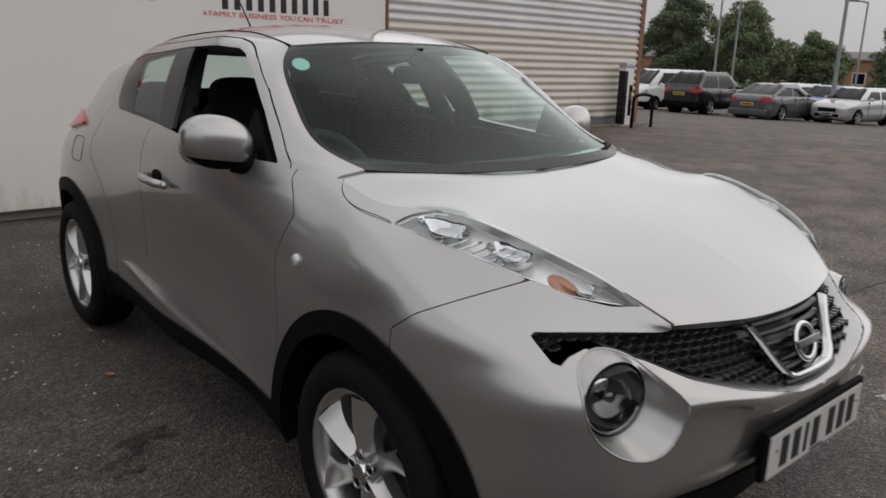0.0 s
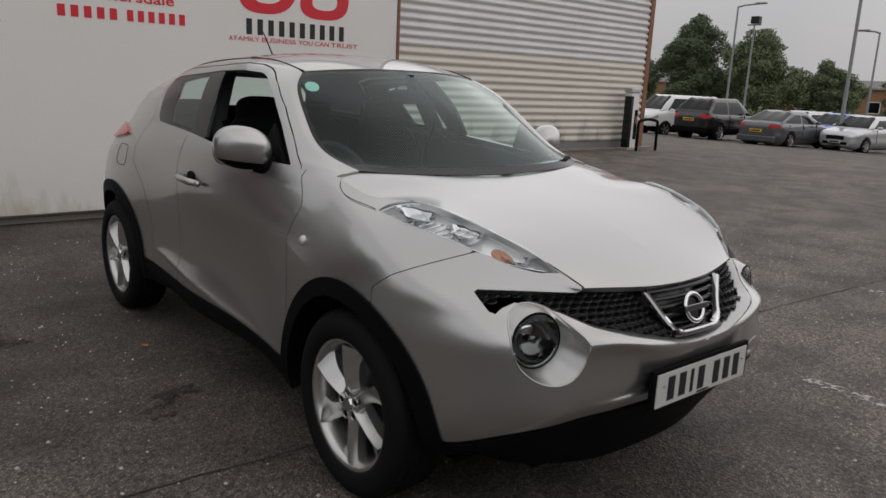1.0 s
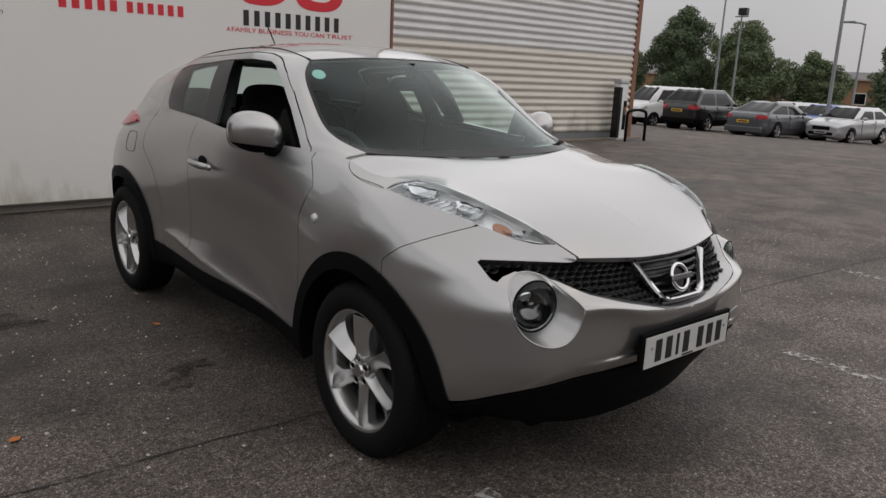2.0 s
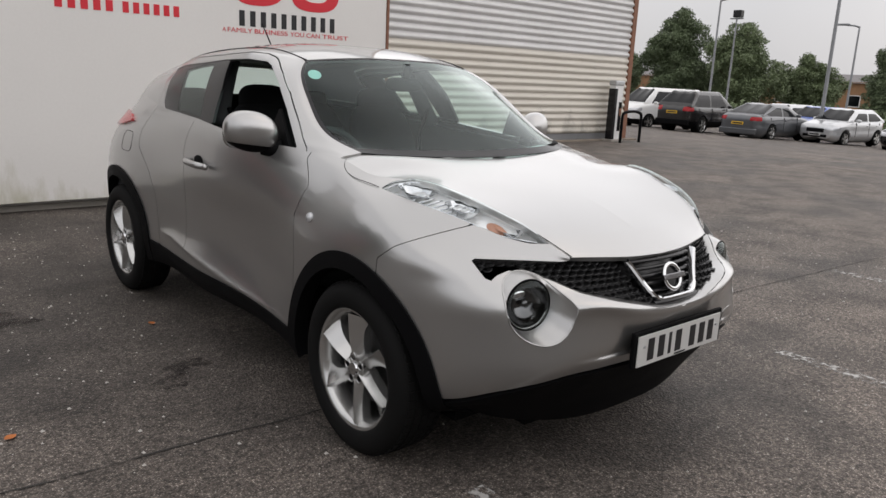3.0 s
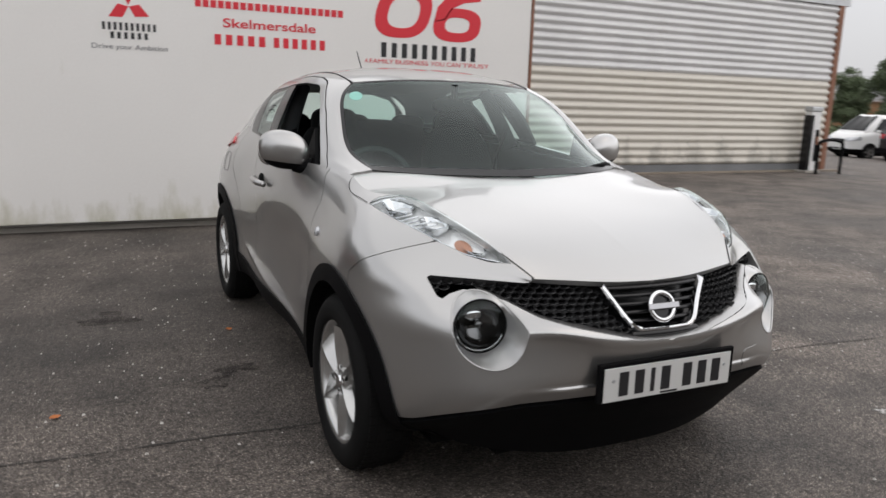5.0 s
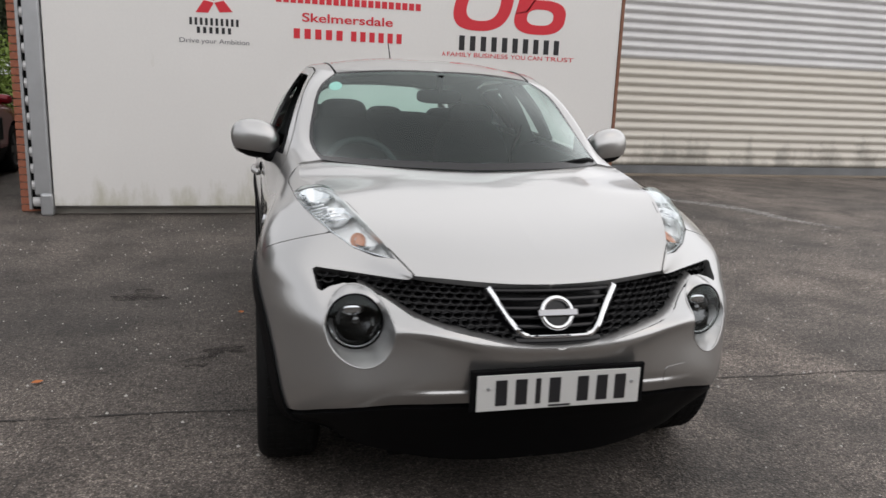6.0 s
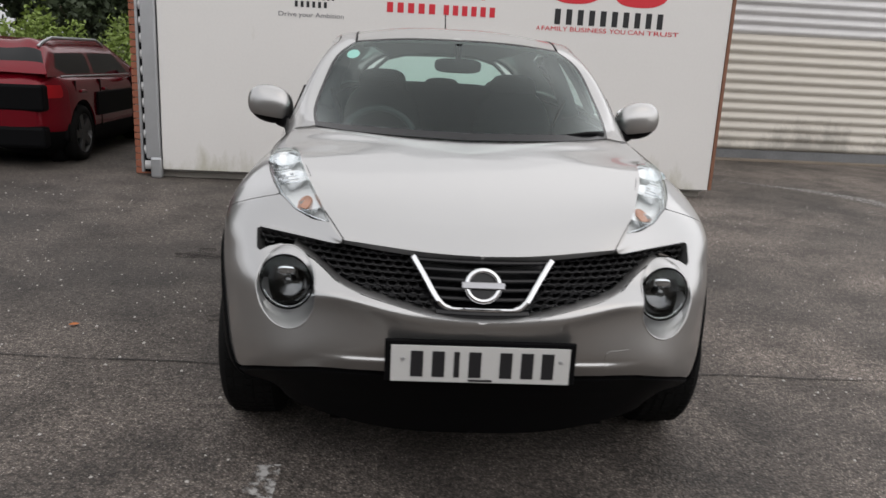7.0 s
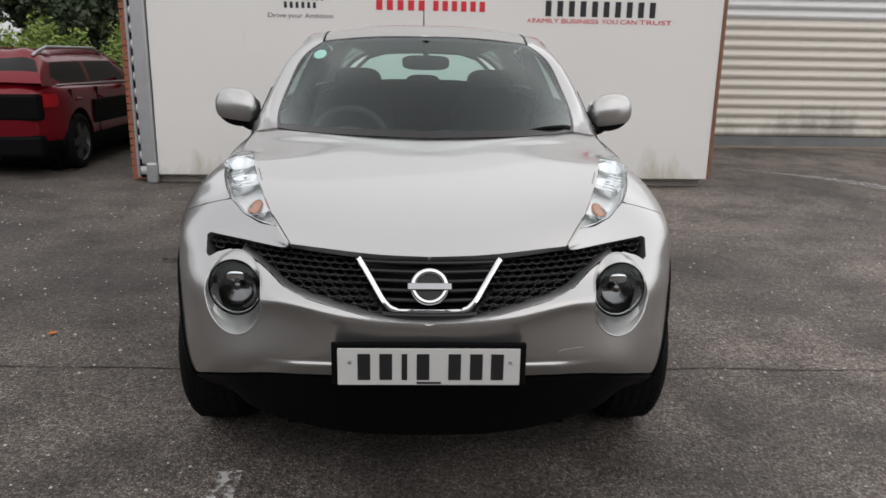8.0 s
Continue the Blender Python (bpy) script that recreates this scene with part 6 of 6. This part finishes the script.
# the tree at (-15, 14) is unseen, added to darken the yard's left
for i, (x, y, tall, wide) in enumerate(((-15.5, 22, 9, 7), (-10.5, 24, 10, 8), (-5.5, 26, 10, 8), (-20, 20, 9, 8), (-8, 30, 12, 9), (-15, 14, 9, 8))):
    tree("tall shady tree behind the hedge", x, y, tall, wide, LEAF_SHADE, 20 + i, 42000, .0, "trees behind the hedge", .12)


def hedge():
    lobes = []
    rng = np.random.default_rng(40)
    for i in range(34):
        x = -17 + i * .42 + rng.uniform(-.2, .2)
        h = 1.0 + rng.uniform(0, .75)
        lobes.append((x, 15.2 + rng.uniform(-.5, .6), h * .62, .45, .55, h * .65))
    h = foliage("hedge", lobes, 42000, .055, LEAF_LIGHT, None, 41)
    tagged(h, "bright yellow-green hedge behind the parked red car", "hedge", kind="stuff")


hedge()


def scrub():
    rng = np.random.default_rng(50)
    lobes = [(47 + rng.uniform(-1, 1), 12 + i * .9, -.25, .8, .7, .6 + rng.uniform(0, .5)) for i in range(32)]
    tagged(foliage("scrub", lobes, 9000, .16, LEAF_MID, None, 51), "low green bushes along the car park's edge", "bushes", kind="stuff")


scrub()


def house(x, y, wide, deep, eaves, ridge, turn):
    h = empty("house", "low brown brick house with a grey pitched roof", "house", "houses behind the trees", m=pose(x, y, ground_z(60, y), 0, 0, turn))
    part("wall", box(bmesh.new(), -deep / 2, -wide / 2, -.3, deep / 2, wide / 2, eaves), BRICKFAR, h)
    v = [(-deep / 2 - .3, -wide / 2 - .3, eaves - .1), (deep / 2 + .3, -wide / 2 - .3, eaves - .1), (0, -wide / 2 - .3, ridge), (-deep / 2 - .3, wide / 2 + .3, eaves - .1), (deep / 2 + .3, wide / 2 + .3, eaves - .1), (0, wide / 2 + .3, ridge)]
    raw("roof", v, [(0, 2, 5, 3), (1, 4, 5, 2), (0, 1, 2), (3, 5, 4), (0, 3, 4, 1)], ROOFTILE, h, smooth=False)
    for k in (-.3, .05, .32):
        w = part("window", box(bmesh.new(), -deep / 2 - .03, wide * k - .6, 1.0, -deep / 2 + .02, wide * k + .6, 2.1), WHITEPAINT, h)
        part("pane", box(bmesh.new(), -deep / 2 - .04, wide * k - .52, 1.08, -deep / 2 - .031, wide * k + .52, 2.02), DARKGLASS, w)


BRICKFAR = material("brown_brick", (0.30, 0.17, 0.09), 0.9, 0, vary=0.2, scale=2, fine=0.2, fine_scale=14)
ROOFTILE = material("grey_roof_tiles", (0.16, 0.15, 0.15), 0.8, 0, vary=0.2, scale=2)
house(80, 52.5, 14, 9, 3.3, 4.1, 0)
house(78, 26.5, 12, 9, 3.3, 4.0, 0)
house(84, 33.0, 12, 9, 3.3, 4.2, 0)


# ---- what lies on the ground ----
def worn_paint():
    m = bpy.data.materials.new("worn_white_line_paint")
    m.use_nodes = True
    nodes, links = m.node_tree.nodes, m.node_tree.links
    b = nodes["Principled BSDF"]
    b.inputs["Base Color"].default_value, b.inputs["Roughness"].default_value = (0.5, 0.49, 0.47, 1), 0.8
    n, r, co = nodes.new("ShaderNodeTexNoise"), nodes.new("ShaderNodeValToRGB"), nodes.new("ShaderNodeTexCoord")
    n.inputs["Scale"].default_value, n.inputs["Detail"].default_value = 26, 6
    r.color_ramp.elements[0].position, r.color_ramp.elements[1].position = .46, .62
    r.color_ramp.elements[1].color = (.75, .75, .75, 1)
    links.new(co.outputs["Object"], n.inputs["Vector"])
    links.new(n.outputs[0], r.inputs[0])
    links.new(r.outputs[0], b.inputs["Alpha"])
    return m


WORN = worn_paint()


def pale_streak():
    pts = curve([(4.15, 7.75, .003), (4.72, 7.3, .003), (5.1, 6.95, .003), (5.32, 6.6, .003), (5.45, 6.1, .003), (5.5, 5.6, .003), (5.75, 5.1, .003)], 60)
    rng = np.random.default_rng(3)
    w = .03 + .10 * np.sin(np.linspace(.1, 3.0, 60)) ** 2 + .02 * rng.random(60)
    v = np.r_[pts + np.c_[w, w * .4, 0 * w], pts - np.c_[w, w * .4, 0 * w]]
    tagged(raw("pale_streak", v, [(i, i + 60, i + 61, i + 1) for i in range(59)], WORN, smooth=False), "pale washed streak across the asphalt", "stain", kind="structure")


pale_streak()
for x, y0, y1 in ((1.69, -3.2, .36), (-.67, -3.2, .34), (4.02, -2.5, 1.0), (-3.0, -3.2, .3)):
    ob = part("bay_line", box(bmesh.new(), x - .05, y0, -.01, x + .05, y1, .004), WORN)
    tagged(ob, "worn white parking bay line on the asphalt", "road marking", kind="structure")
JOINT = material("dark_asphalt_joint", (0.026, 0.024, 0.022), 0.95, 0, vary=0.3, scale=20)


def joint():
    pts = curve([(-9, 1.33, .0015), (-4, 1.30, .0015), (-1.85, 1.25, .0015), (-.8, 1.19, .0015), (1.2, 1.19, .0015), (2.7, 1.12, .0015), (5.1, .95, .0015), (9, .7, .0015)], 240)
    rng = np.random.default_rng(7)
    w = .0013 + .0075 * rng.random(240) * np.linspace(1.3, .0, 240)
    pts[:, 1] += np.convolve(rng.normal(0, .012, 240), np.ones(5) / 5, "same")
    v = np.r_[pts + np.c_[0 * w, w, 0 * w + .002], pts - np.c_[0 * w, w, 0 * w - .002]]
    f = [(i, i + 240, i + 241, i + 1) for i in range(239)]
    tagged(raw("asphalt_joint", v, f, JOINT, smooth=False), "dark cracked joint across the asphalt", "joint", kind="structure")


joint()


def oil_stain(x, y, size, seed):
    """A dark ragged spot soaked into the asphalt."""
    rng = np.random.default_rng(seed)
    n = 28
    r = size * (1 + .35 * np.convolve(rng.normal(size=n + 6), np.ones(4) / 2, "same")[3:n + 3])
    v = [(x, y, .0035)] + [(x + r[i] * 1.5 * math.cos(2 * math.pi * i / n), y + r[i] * math.sin(2 * math.pi * i / n), .0032) for i in range(n)]
    tagged(raw("oil_stain", v, [(0, 1 + i, 1 + (i + 1) % n) for i in range(n)], STAIN, smooth=False), "dark ragged oil stain on the asphalt", "stain", kind="structure")


STAIN = worn_paint()
STAIN.name = "dark_oil_stain"
STAIN.node_tree.nodes["Principled BSDF"].inputs["Base Color"].default_value = (0.022, 0.016, 0.014, 1)
STAIN.node_tree.nodes["Noise Texture"].inputs["Scale"].default_value = 9
STAIN.node_tree.nodes["Noise Texture"].inputs["Detail"].default_value = 2
STAIN.node_tree.nodes["Color Ramp"].color_ramp.elements[0].position = .30
STAIN.node_tree.nodes["Color Ramp"].color_ramp.elements[1].color = (.55, .55, .55, 1)
oil_stain(-1.02, 1.96, .075, 1)
oil_stain(-1.14, 1.82, .065, 2)
oil_stain(-1.55, 3.1, .11, 3)
LEAFBROWN = material("dry_orange_leaf", (0.42, 0.13, 0.03), 0.7, 0, vary=0.2, scale=60)


def dry_leaf(x, y, size, turn):
    v, f = [], []
    for i in range(7):
        s = i / 6
        w = size * .35 * math.sin(math.pi * min(1, s * .95 + .05)) + .001
        z = .006 + .35 * size * (s - .5) ** 2
        v += [(size * (s - .5), -w, z + .3 * w), (size * (s - .5), 0, z), (size * (s - .5), w, z + .35 * w)]
    for i in range(6):
        f += [(i * 3, i * 3 + 3, i * 3 + 4, i * 3 + 1), (i * 3 + 1, i * 3 + 4, i * 3 + 5, i * 3 + 2)]
    ob = raw("dry_leaf", v, f, LEAFBROWN)
    tagged(ob, "dry orange leaf lying on the asphalt", "leaf", "fallen leaves")
    ob.matrix_world = pose(x, y, 0, 0, 0, turn)


dry_leaf(-1.831, 1.645, .05, 30)
dry_leaf(-.93, 2.634, .05, 100)


def grit():
    rng = np.random.default_rng(9)
    v, f = [], []
    for i in range(5200):
        x, y = rng.uniform(-4, 5.5), rng.uniform(-1.2, 6.0)
        if abs(x) < .8 and .1 < y < 4.1 and rng.random() < .9:
            continue
        r = .0018 + .006 * rng.random() ** 4
        k = len(v)
        for dx, dy, dz in ((-1, -1, 0), (1, -1, 0), (1, 1, 0), (-1, 1, 0), (0, 0, 1.1)):
            v.append((x + r * dx * rng.uniform(.6, 1.2), y + r * dy * rng.uniform(.6, 1.2), r * dz + .001))
        f += [(k, k + 1, k + 4), (k + 1, k + 2, k + 4), (k + 2, k + 3, k + 4), (k + 3, k, k + 4)]
    tagged(raw("grit", v, f, PALESTONE, smooth=False), "scattered pale grit and chippings on the asphalt", "grit", kind="stuff")


PALESTONE = material("pale_chippings", (0.46, 0.44, 0.41), 0.85, 0, vary=0.3, scale=20)
grit()


# ---- bricks of the pier, last ----
def pier_bricks():
    pier = bpy.data.objects["brick_pier"]
    bm = box(bmesh.new(), -.1075, -.051, -.0325, .1075, .051, .0325, .004)
    me = bpy.data.meshes.new("brick")
    bm.to_mesh(me)
    bm.free()
    me.materials.append(BRICK)
    for i in range(46):
        z = .04 + i * .075
        for j in range(2):
            ob = new("brick", me)
            ob.parent = pier
            ob.matrix_basis = pose(-2.968, WALL_Y + .268 + j * .112, z)


pier_bricks()
